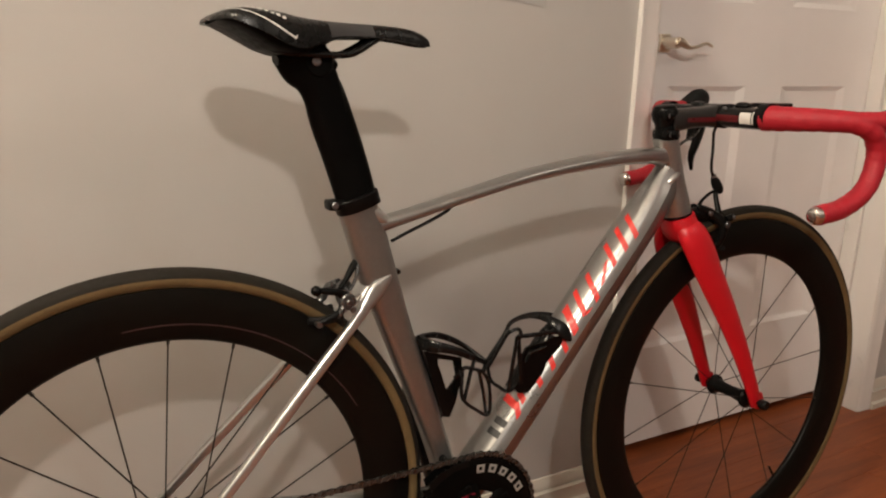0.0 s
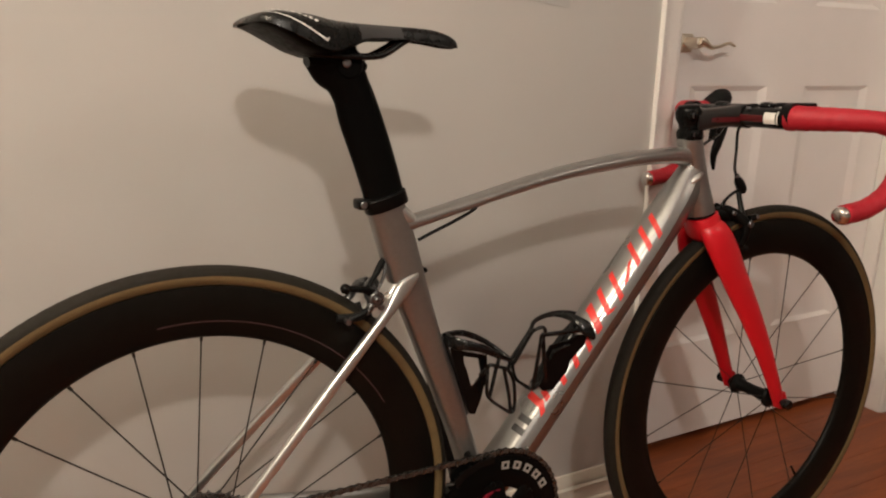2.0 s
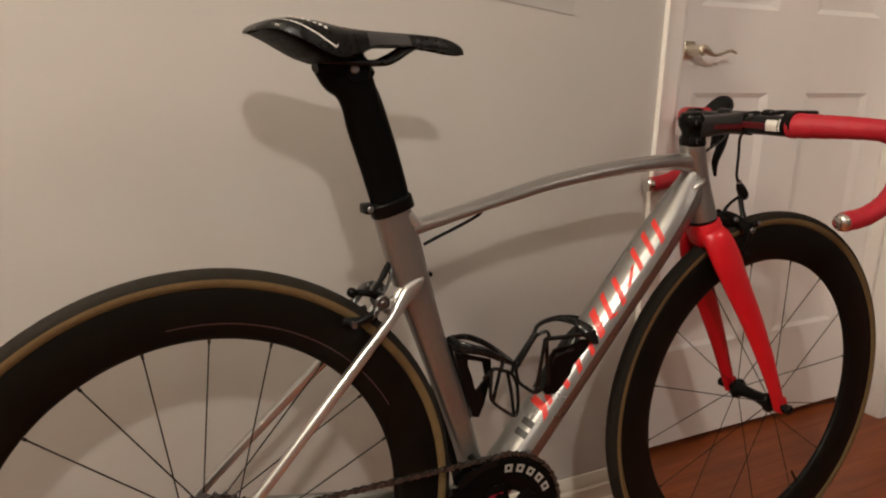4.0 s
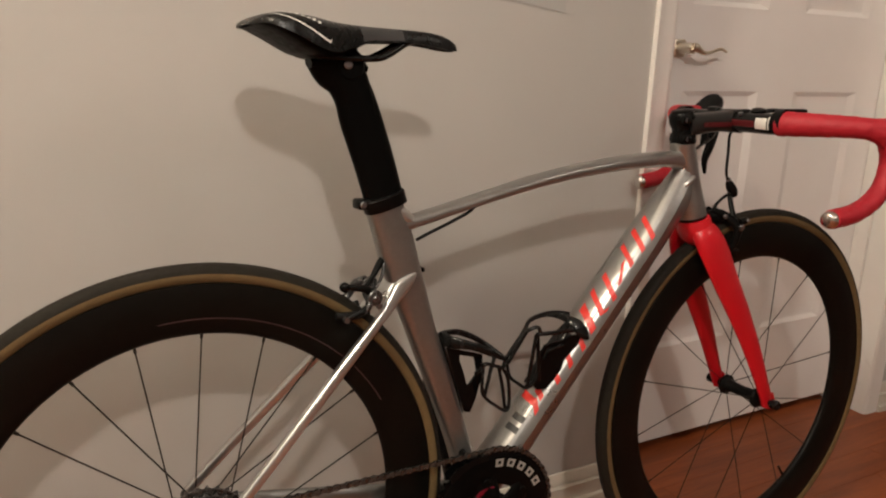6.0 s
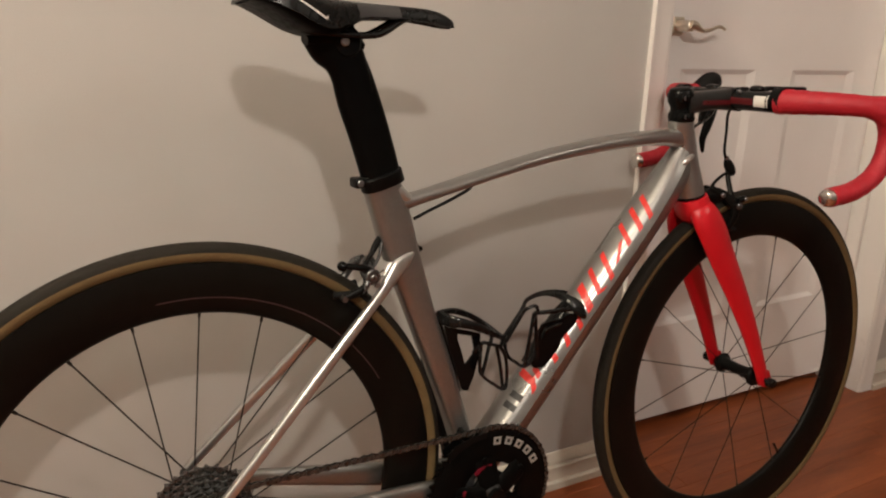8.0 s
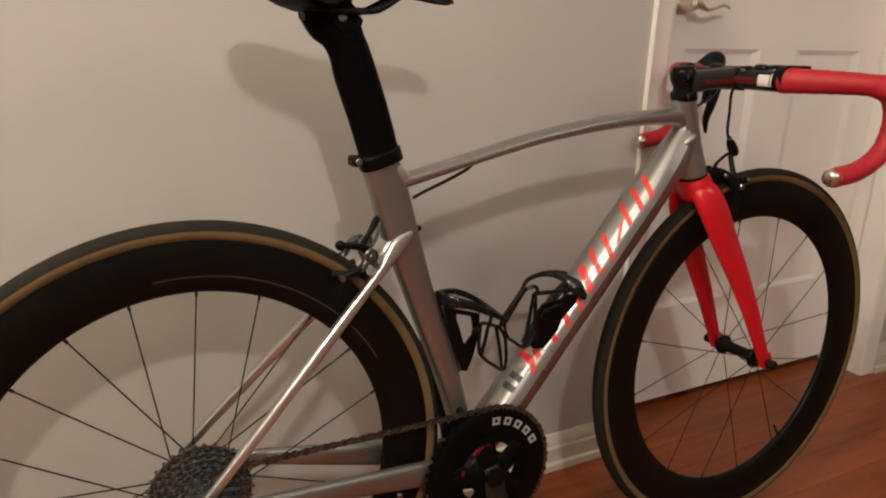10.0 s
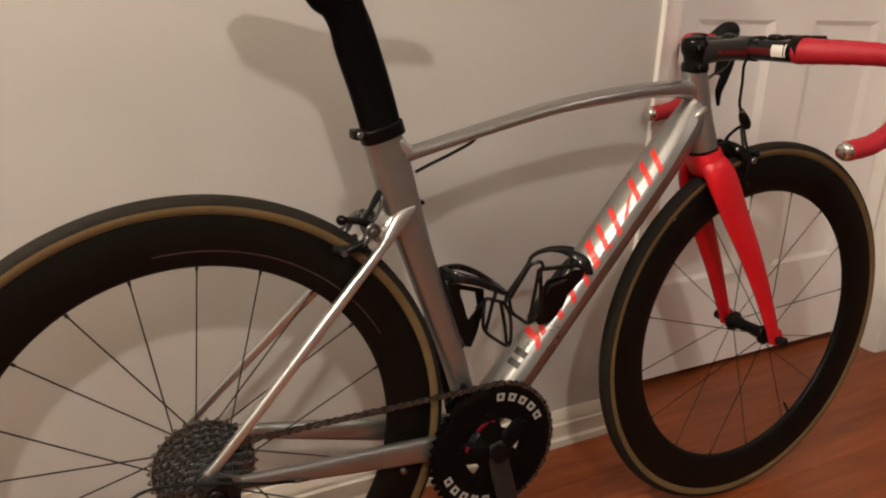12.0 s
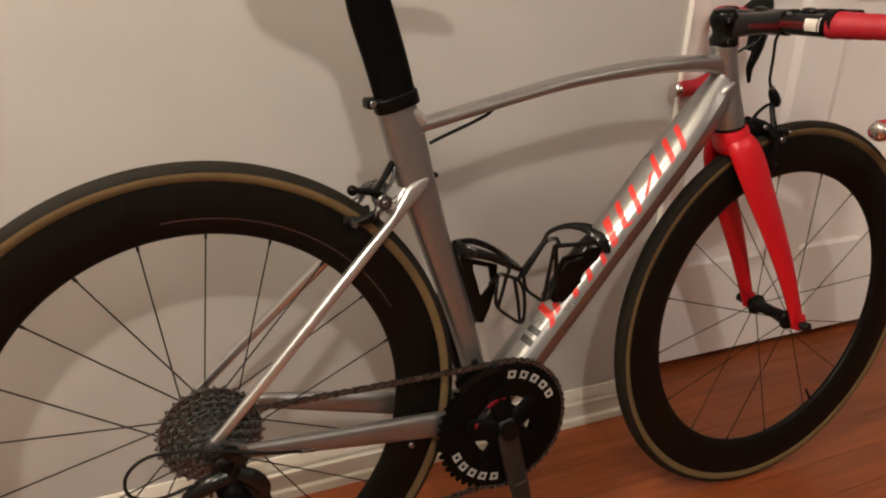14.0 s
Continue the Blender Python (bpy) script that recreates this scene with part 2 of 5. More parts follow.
def sweep(bm, rows, n=16, power=2.0, ref=(0, 1, 0), closed=False, caps=True, steps=6, smooth_path=True, warp=None):
    """A tube through rows of (x, y, z, a, b): half width a along ref, half height b across it. power over 2 squares the section."""
    rows = [r if len(r) == 5 else (*r[:3], r[3], r[3]) for r in rows]
    pts = curve(rows, steps, closed) if smooth_path else [np.array(r, float) for r in rows]
    ref = Vector(ref)
    rings, m = [], len(pts)
    for i, q in enumerate(pts):
        before = pts[i - 1] if i or closed else pts[0]
        after = pts[(i + 1) % m] if i + 1 < m or closed else pts[-1]
        t = Vector(after[:3] - before[:3]).normalized()
        side = ref - t * ref.dot(t)
        if side.length < 1e-4:
            side = t.orthogonal()
        side.normalize()
        up = t.cross(side)
        c = Vector(q[:3])
        ring = []
        for k in range(n):
            w = 2 * math.pi * k / n
            cs, sn = math.cos(w), math.sin(w)
            u = math.copysign(abs(cs) ** (2 / power), cs) * q[3]
            v = math.copysign(abs(sn) ** (2 / power), sn) * q[4]
            if warp:
                u, v = u * warp(i, w), v * warp(i, w)
            ring.append(bm.verts.new(c + side * u + up * v))
        rings.append(ring)
    for i in range(m if closed else m - 1):
        a, b = rings[i], rings[(i + 1) % m]
        for k in range(n):
            bm.faces.new((a[k], a[(k + 1) % n], b[(k + 1) % n], b[k]))
    if caps and not closed:
        bm.faces.new(rings[0][::-1])
        bm.faces.new(rings[-1])
    return bm


def tube(rows, **kw):
    return sweep(bmesh.new(), rows, **kw)


def lathe(bm, profile, centre=(0, 0, 0), n=96, loop=False, a0=0.0, a1=360.0, caps=False):
    """A profile of (radius, y) turned about the y axis through centre; loop closes the profile on itself."""
    c = Vector(centre)
    full = abs(a1 - a0) >= 359.9
    count = n if full else n + 1
    rings = []
    for i in range(count):
        w = radians(a0 + (a1 - a0) * i / n)
        cs, sn = math.cos(w), math.sin(w)
        rings.append([bm.verts.new(c + Vector((r * cs, y, r * sn))) for r, y in profile])
    k = len(profile)
    for i in range(n):
        a, b = rings[i], rings[(i + 1) % count]
        for j in range(k if loop else k - 1):
            bm.faces.new((a[j], b[j], b[(j + 1) % k], a[(j + 1) % k]))
    if caps and loop and not full:
        bm.faces.new(rings[0])
        bm.faces.new(rings[-1][::-1])
    return bm


def disc(bm, r, y0, y1, centre=(0, 0, 0), n=32, chamfer=0.0, hole=0.0):
    """A solid turned disc or ring between y0 and y1, about the y axis."""
    ch = chamfer
    prof = [(hole or 1e-5, y0), (r - ch, y0), (r, y0 + ch), (r, y1 - ch), (r - ch, y1), (hole or 1e-5, y1)]
    lathe(bm, prof, centre, n, loop=bool(hole))
    bmesh.ops.remove_doubles(bm, verts=bm.verts[:], dist=2e-5)
    return bm


def rod(bm, a, b, r0, r1=None, n=8):
    r1 = r0 if r1 is None else r1
    return sweep(bm, [(*a, r0), (*b, r1)], n=n, smooth_path=False, ref=(0.12, 1, 0.31))


def plate(bm, outline, y0, y1):
    """A flat plate with the given (x, z) outline between two y planes."""
    a = [bm.verts.new((x, y0, z)) for x, z in outline]
    b = [bm.verts.new((x, y1, z)) for x, z in outline]
    n = len(outline)
    bm.faces.new(a)
    bm.faces.new(b[::-1])
    for i in range(n):
        bm.faces.new((a[i], b[i], b[(i + 1) % n], a[(i + 1) % n]))
    return bm


# ---------------------------------------------------------------- room
WALL_Y = 0.267
X0, X1, Y0, TOP = -2.2, 4.0, -4.4, 2.5
OPEN_L, OPEN_R, OPEN_T = 0.944, 1.786, 2.06
CAS_L, CAS_R = 0.8945, 1.8355
DOOR_Y = 0.372

thing("wall_north", boxes(((X0 - 0.1, WALL_Y, 0), (OPEN_L, WALL_Y + 0.12, TOP)), ((OPEN_R, WALL_Y, 0), (X1 + 0.1, WALL_Y + 0.12, TOP)),
      ((OPEN_L, WALL_Y, OPEN_T), (OPEN_R, WALL_Y + 0.12, TOP))), M_WALL, "smooth greige painted plaster wall behind the bicycle", "wall", "structure", smooth=0)
# unseen walls round the room; their paint sets how far shadows fill
thing("wall_south", boxes(((X0 - 0.1, Y0 - 0.1, 0), (X1 + 0.1, Y0, TOP))), M_UNSEEN, "plain wall out of view, tone set for the light it bounces", "wall", "structure", smooth=0)
thing("wall_west", boxes(((X0 - 0.1, Y0, 0), (X0, WALL_Y, TOP))), M_UNSEEN, "plain wall out of view, tone set for the light it bounces", "wall", "structure", smooth=0)
thing("wall_east", boxes(((X1, Y0, 0), (X1 + 0.1, WALL_Y, TOP))), M_UNSEEN, "plain wall out of view, tone set for the light it bounces", "wall", "structure", smooth=0)
thing("ceiling", boxes(((X0 - 0.1, Y0 - 0.1, TOP), (X1 + 0.1, WALL_Y + 0.2, TOP + 0.1))), M_CEIL, "plain white painted ceiling", "ceiling", "structure", smooth=0)
# unseen box added so that the gap under the door stays dark
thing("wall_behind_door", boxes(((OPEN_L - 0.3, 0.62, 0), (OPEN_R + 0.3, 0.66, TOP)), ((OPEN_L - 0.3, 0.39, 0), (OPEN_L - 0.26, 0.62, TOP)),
      ((OPEN_R + 0.26, 0.39, 0), (OPEN_R + 0.3, 0.62, TOP))), M_UNSEEN, "plain unseen wall added to keep the space behind the closed door dark", "wall", "structure", smooth=0)

# baseboard: a moulded run, cut at the door casing
BASE = [(0.0, 0.0), (-0.0165, 0.0), (-0.0165, 0.0135), (-0.0155, 0.0160), (-0.0110, 0.0185), (-0.0104, 0.0195), (-0.0104, 0.0475), (-0.0140, 0.0500), (-0.0135, 0.0522), (-0.0062, 0.0535), (-0.0050, 0.0585), (-0.0098, 0.0610), (-0.0092, 0.0645), (-0.0035, 0.0800), (-0.0020, 0.0815), (0.0, 0.0815)]


def moulding(profile, a, b, out):
    """A straight run of a (depth, height) profile from a to b; out: the horizontal way that depth counts against."""
    bm = bmesh.new()
    o = Vector(out)
    ends = [[bm.verts.new(Vector(p) - o * d + Vector((0, 0, h))) for d, h in profile] for p in (a, b)]
    n = len(profile)
    for i in range(n):
        bm.faces.new((ends[0][i], ends[1][i], ends[1][(i + 1) % n], ends[0][(i + 1) % n]))
    bm.faces.new(ends[0])
    bm.faces.new(ends[1][::-1])
    return bm


thing("baseboard_north", moulding(BASE, (X0, WALL_Y, 0), (CAS_L, WALL_Y, 0), (0, -1, 0)), M_BASE, "cream-white moulded wooden baseboard along the wall", "baseboard", "structure", smooth=14)
thing("baseboard_east_of_door", moulding(BASE, (CAS_R, WALL_Y, 0), (X1, WALL_Y, 0), (0, -1, 0)), M_BASE, "cream-white moulded wooden baseboard along the wall", "baseboard", "structure", smooth=14)

# door casing: flat stock with a raised back band, jamb and stop
CAS_W = 0.048
CAS = [(0.0, 0.0), (0.0, -0.0085), (0.0015, -0.0100), (0.0040, -0.0100), (0.0055, -0.0092), (0.038, -0.0090), (0.043, -0.0080), (CAS_W, -0.0058), (CAS_W, 0.0)]


def casing_side(x, sx):
    """One upright of the casing: the profile starts at the outer edge x and goes in along sx."""
    bm = bmesh.new()
    lo = [bm.verts.new((x + sx * u, WALL_Y + d, 0.0)) for u, d in CAS]
    hi = [bm.verts.new((x + sx * u, WALL_Y + d, 2.055 + CAS_W - u)) for u, d in CAS]
    n = len(CAS)
    for i in range(n):
        bm.faces.new((lo[i], hi[i], hi[(i + 1) % n], lo[(i + 1) % n]))
    bm.faces.new(lo)
    bm.faces.new(hi[::-1])
    return bm


def casing_head():
    bm = bmesh.new()
    ends = []
    for x, sx in ((CAS_L, 1), (CAS_R, -1)):
        ends.append([bm.verts.new((x + sx * u, WALL_Y + d, 2.055 + CAS_W - u)) for u, d in CAS])
    n = len(CAS)
    for i in range(n):
        bm.faces.new((ends[0][i], ends[1][i], ends[1][(i + 1) % n], ends[0][(i + 1) % n]))
    bm.faces.new(ends[0])
    bm.faces.new(ends[1][::-1])
    return bm


trim = thing("trim_door_casing", casing_side(CAS_L, 1), M_TRIM, "white moulded wooden door casing", "door casing", "structure", smooth=30)
part("casing_side", casing_side(CAS_R, -1), M_TRIM, trim, smooth=30)
part("casing_head", casing_head(), M_TRIM, trim, smooth=30)
part("jamb", boxes(((OPEN_L - 0.006, WALL_Y - 0.004, 0), (OPEN_L + 0.002, WALL_Y + 0.125, OPEN_T))), M_TRIM, trim)
part("jamb", boxes(((OPEN_R - 0.002, WALL_Y - 0.004, 0), (OPEN_R + 0.006, WALL_Y + 0.125, OPEN_T))), M_TRIM, trim)
part("door_stop", boxes(((OPEN_R - 0.014, DOOR_Y - 0.04, 0), (OPEN_R - 0.002, DOOR_Y - 0.0004, OPEN_T - 0.012)), bevel=0.002), M_TRIM, trim)
part("door_stop", boxes(((OPEN_L + 0.002, DOOR_Y - 0.04, 0), (OPEN_L + 0.014, DOOR_Y - 0.0004, OPEN_T - 0.012)), bevel=0.002), M_TRIM, trim)
part("door_stop", boxes(((OPEN_L + 0.002, DOOR_Y - 0.04, OPEN_T - 0.014), (OPEN_R - 0.002, DOOR_Y - 0.0004, OPEN_T)), bevel=0.002), M_TRIM, trim)


def door():
    """A six-panel door: one slab with sunk, raised-field panels."""
    xl, xr, zb, zt, y = OPEN_L + 0.003, OPEN_R - 0.003, 0.022, OPEN_T - 0.006, DOOR_Y
    cols = ((1.090, 1.325), (1.447, 1.682))
    rows = ((0.262, 0.853), (1.03, 1.62), (1.735, 1.94))
    xs = [xl, *cols[0], *cols[1], xr]
    zs = [zb, *rows[0], *rows[1], *rows[2], zt]
    bm = bmesh.new()

    def quad(a, b, c, d):
        bm.faces.new([bm.verts.new(v) for v in (a, b, c, d)])

    for i in range(5):
        for j in range(7):
            x0, x1, z0, z1 = xs[i], xs[i + 1], zs[j], zs[j + 1]
            if i in (1, 3) and j in (1, 3, 5):
                loops = []
                for inset, dep in ((0, 0), (0.0015, 0.0008), (0.011, 0.0062), (0.014, 0.0066), (0.020, 0.0066), (0.045, 0.0030), (0.048, 0.0028)):
                    side = inset * 2.0
                    loops.append([(x0 + side, y + dep, z0 + inset), (x1 - side, y + dep, z0 + inset), (x1 - side, y + dep, z1 - inset), (x0 + side, y + dep, z1 - inset)])
                for a, b in zip(loops, loops[1:]):
                    for k in range(4):
                        quad(a[k], a[(k + 1) % 4], b[(k + 1) % 4], b[k])
                quad(*loops[-1])
            else:
                quad((x0, y, z0), (x1, y, z0), (x1, y, z1), (x0, y, z1))
    yb = y + 0.035
    quad((xl, yb, zb), (xl, yb, zt), (xr, yb, zt), (xr, yb, zb))
    quad((xl, y, zb), (xl, yb, zb), (xr, yb, zb), (xr, y, zb))
    quad((xl, y, zt), (xr, y, zt), (xr, yb, zt), (xl, yb, zt))
    quad((xl, y, zb), (xl, y, zt), (xl, yb, zt), (xl, yb, zb))
    quad((xr, y, zb), (xr, yb, zb), (xr, yb, zt), (xr, y, zt))
    bmesh.ops.remove_doubles(bm, verts=bm.verts[:], dist=1e-5)
    d = thing("door_1", bm, M_DOOR, "closed white painted six-panel door with a lever handle", "door", "structure", smooth=12)
    hx, hz = 1.063, 0.940
    rose = boxes(((hx - 0.016, y - 0.008, hz - 0.018), (hx + 0.016, y + 0.001, hz + 0.018)), bevel=0.0035, seg=3)
    handle = part("door_handle", rose, M_NICKEL, d, "satin nickel lever door handle")
    part("neck", disc(bmesh.new(), 0.011, y - 0.046, y - 0.005, (hx, 0, hz), 20, 0.002), M_NICKEL, handle)
    part("lever", tube([(hx - 0.004, y - 0.046, hz + 0.004, 0.007, 0.008), (hx + 0.006, y - 0.048, hz + 0.001, 0.0065, 0.0085), (hx + 0.026, y - 0.048, hz - 0.008, 0.005, 0.0045), (hx + 0.05, y - 0.046, hz - 0.006, 0.004, 0.0036),
                        (hx + 0.078, y - 0.044, hz + 0.001, 0.004, 0.0034), (hx + 0.098, y - 0.042, hz - 0.004, 0.003, 0.0024)], n=14), M_NICKEL, handle)
    return d


door()

# a thin grey sheet in place of a soft shadow falling from above
bm = bmesh.new()
plate(bm, [(0.06, 1.062), (0.688, 0.988), (0.688, 1.42), (0.06, 1.494)], WALL_Y - 0.0012, WALL_Y - 0.0002)
thing("wall_shadow_sheet", bm, M_WALLSHADE, "thin grey sheet on the wall standing in for a soft shadow", "picture")

# flush lamp bodies, added above the two fill lights
lamp = thing("fill_lamp_body", disc(bmesh.new(), 0.085, 0, 0.03, n=40, chamfer=0.006), M_TRIM, "small white flush lamp body added above an unseen fill light", "lamp")
lamp.location, lamp.rotation_euler = (FILL2_AT[0], FILL2_AT[1], TOP), (radians(-90), 0, 0)
tagged(lamp, group="ceiling lamps")
copy_thing(lamp, Matrix.Translation((FILL3_AT[0], FILL3_AT[1], TOP)) @ Matrix.Rotation(radians(-90), 4, "X"))

# pendant lamp: a bare bulb on a cord
lx, ly, lz = LAMP_AT
pendant = thing("pendant_lamp", tube([(lx, ly, TOP - 0.0005, 0.045), (lx, ly, TOP - 0.012, 0.045), (lx, ly, TOP - 0.028, 0.012)], n=28, smooth_path=False, ref=(1, 0, 0)), M_TRIM, "bare bulb pendant lamp hanging on a white cord", "lamp")
part("cord", tube([(lx, ly, TOP - 0.026, 0.003), (lx, ly, lz + 0.09, 0.003)], n=8, smooth_path=False, ref=(1, 0, 0)), M_TRIM, pendant)
part("socket", tube([(lx, ly, lz + 0.092, 0.006), (lx, ly, lz + 0.086, 0.016), (lx, ly, lz + 0.048, 0.018)], n=20, smooth_path=False, ref=(1, 0, 0)), M_TRIM, pendant)

# ---------------------------------------------------------------- bicycle
bike = tagged(new("bicycle"), "raw aluminium road bicycle with red fork, leaning on the wall", "bicycle")
bike.rotation_euler = (radians(-3.0), 0, 0)
bike.empty_display_size = 0.1
AXLE_R, AXLE_F, AXLE_Z = (0.0, 0.0, 0.336), (0.962, 0.0, 0.336), 0.336
BB = (0.396, 0.0, 0.271)


def wheel(centre, front):
    cx, cy, cz = centre
    rim_prof = []
    half = [(0.3145, 0.0095), (0.3135, 0.0115), (0.306, 0.0122), (0.297, 0.0128), (0.284, 0.0126), (0.272, 0.0107), (0.262, 0.0086), (0.2545, 0.006), (0.2512, 0.0028)]
    rim_prof = [(r, -y) for r, y in half] + [(0.2505, 0.0)] + [(r, y) for r, y in half[::-1]]
    w = part("front_wheel" if front else "rear_wheel", lathe(bmesh.new(), rim_prof, (0, 0, 0), 160, loop=True), M_RIM, bike, "deep black carbon rim")
    w.location = centre
    sec = 0.0127
    tread = [(0.3235 + sec * math.cos(radians(a)), sec * math.sin(radians(a))) for a in range(-82, 83, 4)]
    part("tyre", lathe(bmesh.new(), tread + [(0.3215, 0.0085), (0.3215, -0.0085)], (0, 0, 0), 160, loop=True), M_TREAD, w, "black rubber tyre tread")
    for s in (-1, 1):
        ang = list(range(81, 152, 7))
        wall = [(0.3235 + (sec + 0.0002) * math.cos(radians(a)), s * (sec + 0.0002) * math.sin(radians(a))) for a in ang]
        part("sidewall", lathe(bmesh.new(), wall + [(0.317, s * 0.007), (0.325, s * 0.007)], (0, 0, 0), 160, loop=True), M_TAN, w, "tan tyre sidewall")
    # hub
    if front:
        hub = [(1e-5, -0.05), (0.0075, -0.05), (0.0085, -0.048), (0.0085, -0.042), (0.016, -0.04), (0.0185, -0.037), (0.0185, -0.033), (0.0125, -0.029), (0.0105, -0.018), (0.0098, 0.0)]
        hub = hub + [(r, -y) for r, y in hub[::-1]]
    else:
        hub = [(1e-5, -0.064), (0.0085, -0.064), (0.0085, -0.02), (0.0265, -0.0195), (0.0265, -0.0155), (0.0165, -0.013), (0.0125, 0.0), (0.0125, 0.026), (0.0195, 0.031), (0.0195, 0.036), (0.0095, 0.04), (0.0085, 0.064), (1e-5, 0.064)]
    part("hub", lathe(bmesh.new(), hub, (0, 0, 0), 40), M_SATIN, w, "black hub")
    bm = bmesh.new()
    span = 0.07 if front else 0.085
    rod(bm, (0, -span, 0), (0, span, 0), 0.0045, n=12)
    part("skewer", bm, M_BLACK, w)
    for s in (-1, 1):
        part("skewer_nut", disc(bmesh.new(), 0.0085, min(s * (span - 0.006), s * (span + 0.008)), max(s * (span - 0.006), s * (span + 0.008)), n=18, chamfer=0.002), M_BLACK, w)
    # spokes
    count = 16 if front else 21
    for i in range(count):
        if front:
            a = radians(8.0 + 22.5 * i)
            s = -1 if i % 2 else 1
            hub_r, hub_y, swing = 0.0175, s * 0.035, 0.0
        else:
            a = radians(86.4 + 17.143 * i)
            k = i % 3
            hub_r, hub_y, swing = ((0.0185, 0.0335, 0.0), (0.025, -0.0175, radians(62)), (0.025, -0.0175, radians(-62)))[k]
        bm = bmesh.new()
        p = Vector((math.cos(a + swing) * hub_r, hub_y, math.sin(a + swing) * hub_r))
        q = Vector((math.cos(a) * 0.256, 0.0, math.sin(a) * 0.256))
        thin = 0.0008 if front else 0.0010
        sweep(bm, [(*p, thin), (*q, thin)], n=6, smooth_path=False, ref=(0.2, 1, 0.1))
        n0 = p.lerp(q, 0.955)
        rod(bm, n0, q, 0.0015 if front else 0.0019, 0.0018 if front else 0.0021, 6)
        part("spoke", bm, M_SPOKE, w)
    # valve
    a = radians(305 if front else 208)
    bm = bmesh.new()
    d = Vector((math.cos(a), 0, math.sin(a)))
    rod(bm, d * 0.254, d * 0.222, 0.003, 0.0022, 8)
    part("valve", bm, M_BLACK, w)
    return w


front_wheel = wheel(AXLE_F, True)
rear_wheel = wheel(AXLE_R, False)
for a0, a1 in ((28, 97), (208, 277)):
    prof = [(0.2712, -0.0108), (0.2727, -0.0111), (0.2727, -0.0106), (0.2712, -0.0103)]
    part("decal", lathe(bmesh.new(), prof, (0, 0, 0), 40, loop=True, a0=a0, a1=a1, caps=True), M_RIMLINE, rear_wheel, "thin dull red line on the rim")

# frame: the welded tubes
seat_tube = part("seat_tube", tube([(0.2495, 0, 0.727, 0.0165, 0.0245), (0.2610, 0, 0.690, 0.0165, 0.0255), (0.2755, 0, 0.637, 0.017, 0.0250), (0.3005, 0, 0.560, 0.0170, 0.0205), (0.3170, 0, 0.512, 0.0175, 0.0190),
                                    (0.3340, 0, 0.465, 0.018, 0.0180), (0.3620, 0, 0.378, 0.020, 0.0155), (0.392, 0, 0.280, 0.025, 0.016)], n=32, power=3.0), M_ALU_DIM, bike, "raw brushed aluminium aero seat tube")
top_tube = part("top_tube", tube([(0.258, 0, 0.694, 0.014, 0.016), (0.282, 0, 0.6985, 0.0145, 0.0098), (0.312, 0, 0.7050, 0.0155, 0.0082), (0.36, 0, 0.7160, 0.0165, 0.0076), (0.422, 0, 0.7300, 0.0170, 0.0078),
                                  (0.49, 0, 0.7445, 0.0175, 0.0085), (0.562, 0, 0.7555, 0.018, 0.0094), (0.65, 0, 0.7645, 0.0182, 0.0108), (0.72, 0, 0.7670, 0.0168, 0.0122), (0.748, 0, 0.7655, 0.0155, 0.0138), (0.772, 0, 0.7625, 0.0145, 0.017)], n=28, power=2.7), M_ALU, bike, "raw brushed aluminium top tube, slightly arched")
part("weld_fillet", tube([(0.2640, 0, 0.7240, 0.0130, 0.0060), (0.2700, 0, 0.7160, 0.0155, 0.0100), (0.2770, 0, 0.7075, 0.0155, 0.0110), (0.2870, 0, 0.7020, 0.0140, 0.0085)], n=18), M_ALU2, top_tube, "polished weld fillet")
head_tube = part("head_tube", tube([(0.7660, 0, 0.7935, 0.0175, 0.0175), (0.7668, 0, 0.790, 0.0195, 0.0195), (0.7735, 0, 0.765, 0.0195, 0.0195), (0.7850, 0, 0.722, 0.0205, 0.0205), (0.7935, 0, 0.690, 0.0235, 0.0235), (0.7983, 0, 0.672, 0.0245, 0.0245)], n=32), M_ALU, bike, "raw brushed aluminium head tube")
# the down tube's half section: how far across its axis (towards the upper edge), and how wide there
DT_SEC = [(0.0278, 0.0000), (0.0275, 0.0050), (0.0257, 0.0125), (0.0224, 0.0205), (0.0194, 0.0254), (0.0141, 0.0294), (0.0087, 0.0322), (0.0040, 0.0344), (-0.0080, 0.0318), (-0.0180, 0.0268), (-0.0270, 0.0180), (-0.0325, 0.0095), (-0.0350, 0.0000)]
DT0, DT1 = Vector((0.752, 0, 0.704)), Vector((0.50, 0, 0.404))
DT_DIR = (DT1 - DT0).normalized()
DT_UP = Vector((DT_DIR.z, 0, -DT_DIR.x))  # across the axis, towards the upper edge


def prism(stations, section):
    """A tube along the down tube's axis: stations of (metres along, scale across, scale sideways, shift across)."""
    bm = bmesh.new()
    loop = section + [(c, -w) for c, w in section[-2:0:-1]]
    rings = [[bm.verts.new(DT0 + DT_DIR * al + DT_UP * (c * sc + sh) + Vector((0, -w * sw, 0))) for c, w in loop] for al, sc, sw, sh in stations]
    n = len(loop)
    for p, q in zip(rings, rings[1:]):
        for k in range(n):
            bm.faces.new((p[k], p[(k + 1) % n], q[(k + 1) % n], q[k]))
    bm.faces.new(rings[0])
    bm.faces.new(rings[-1][::-1])
    return bm


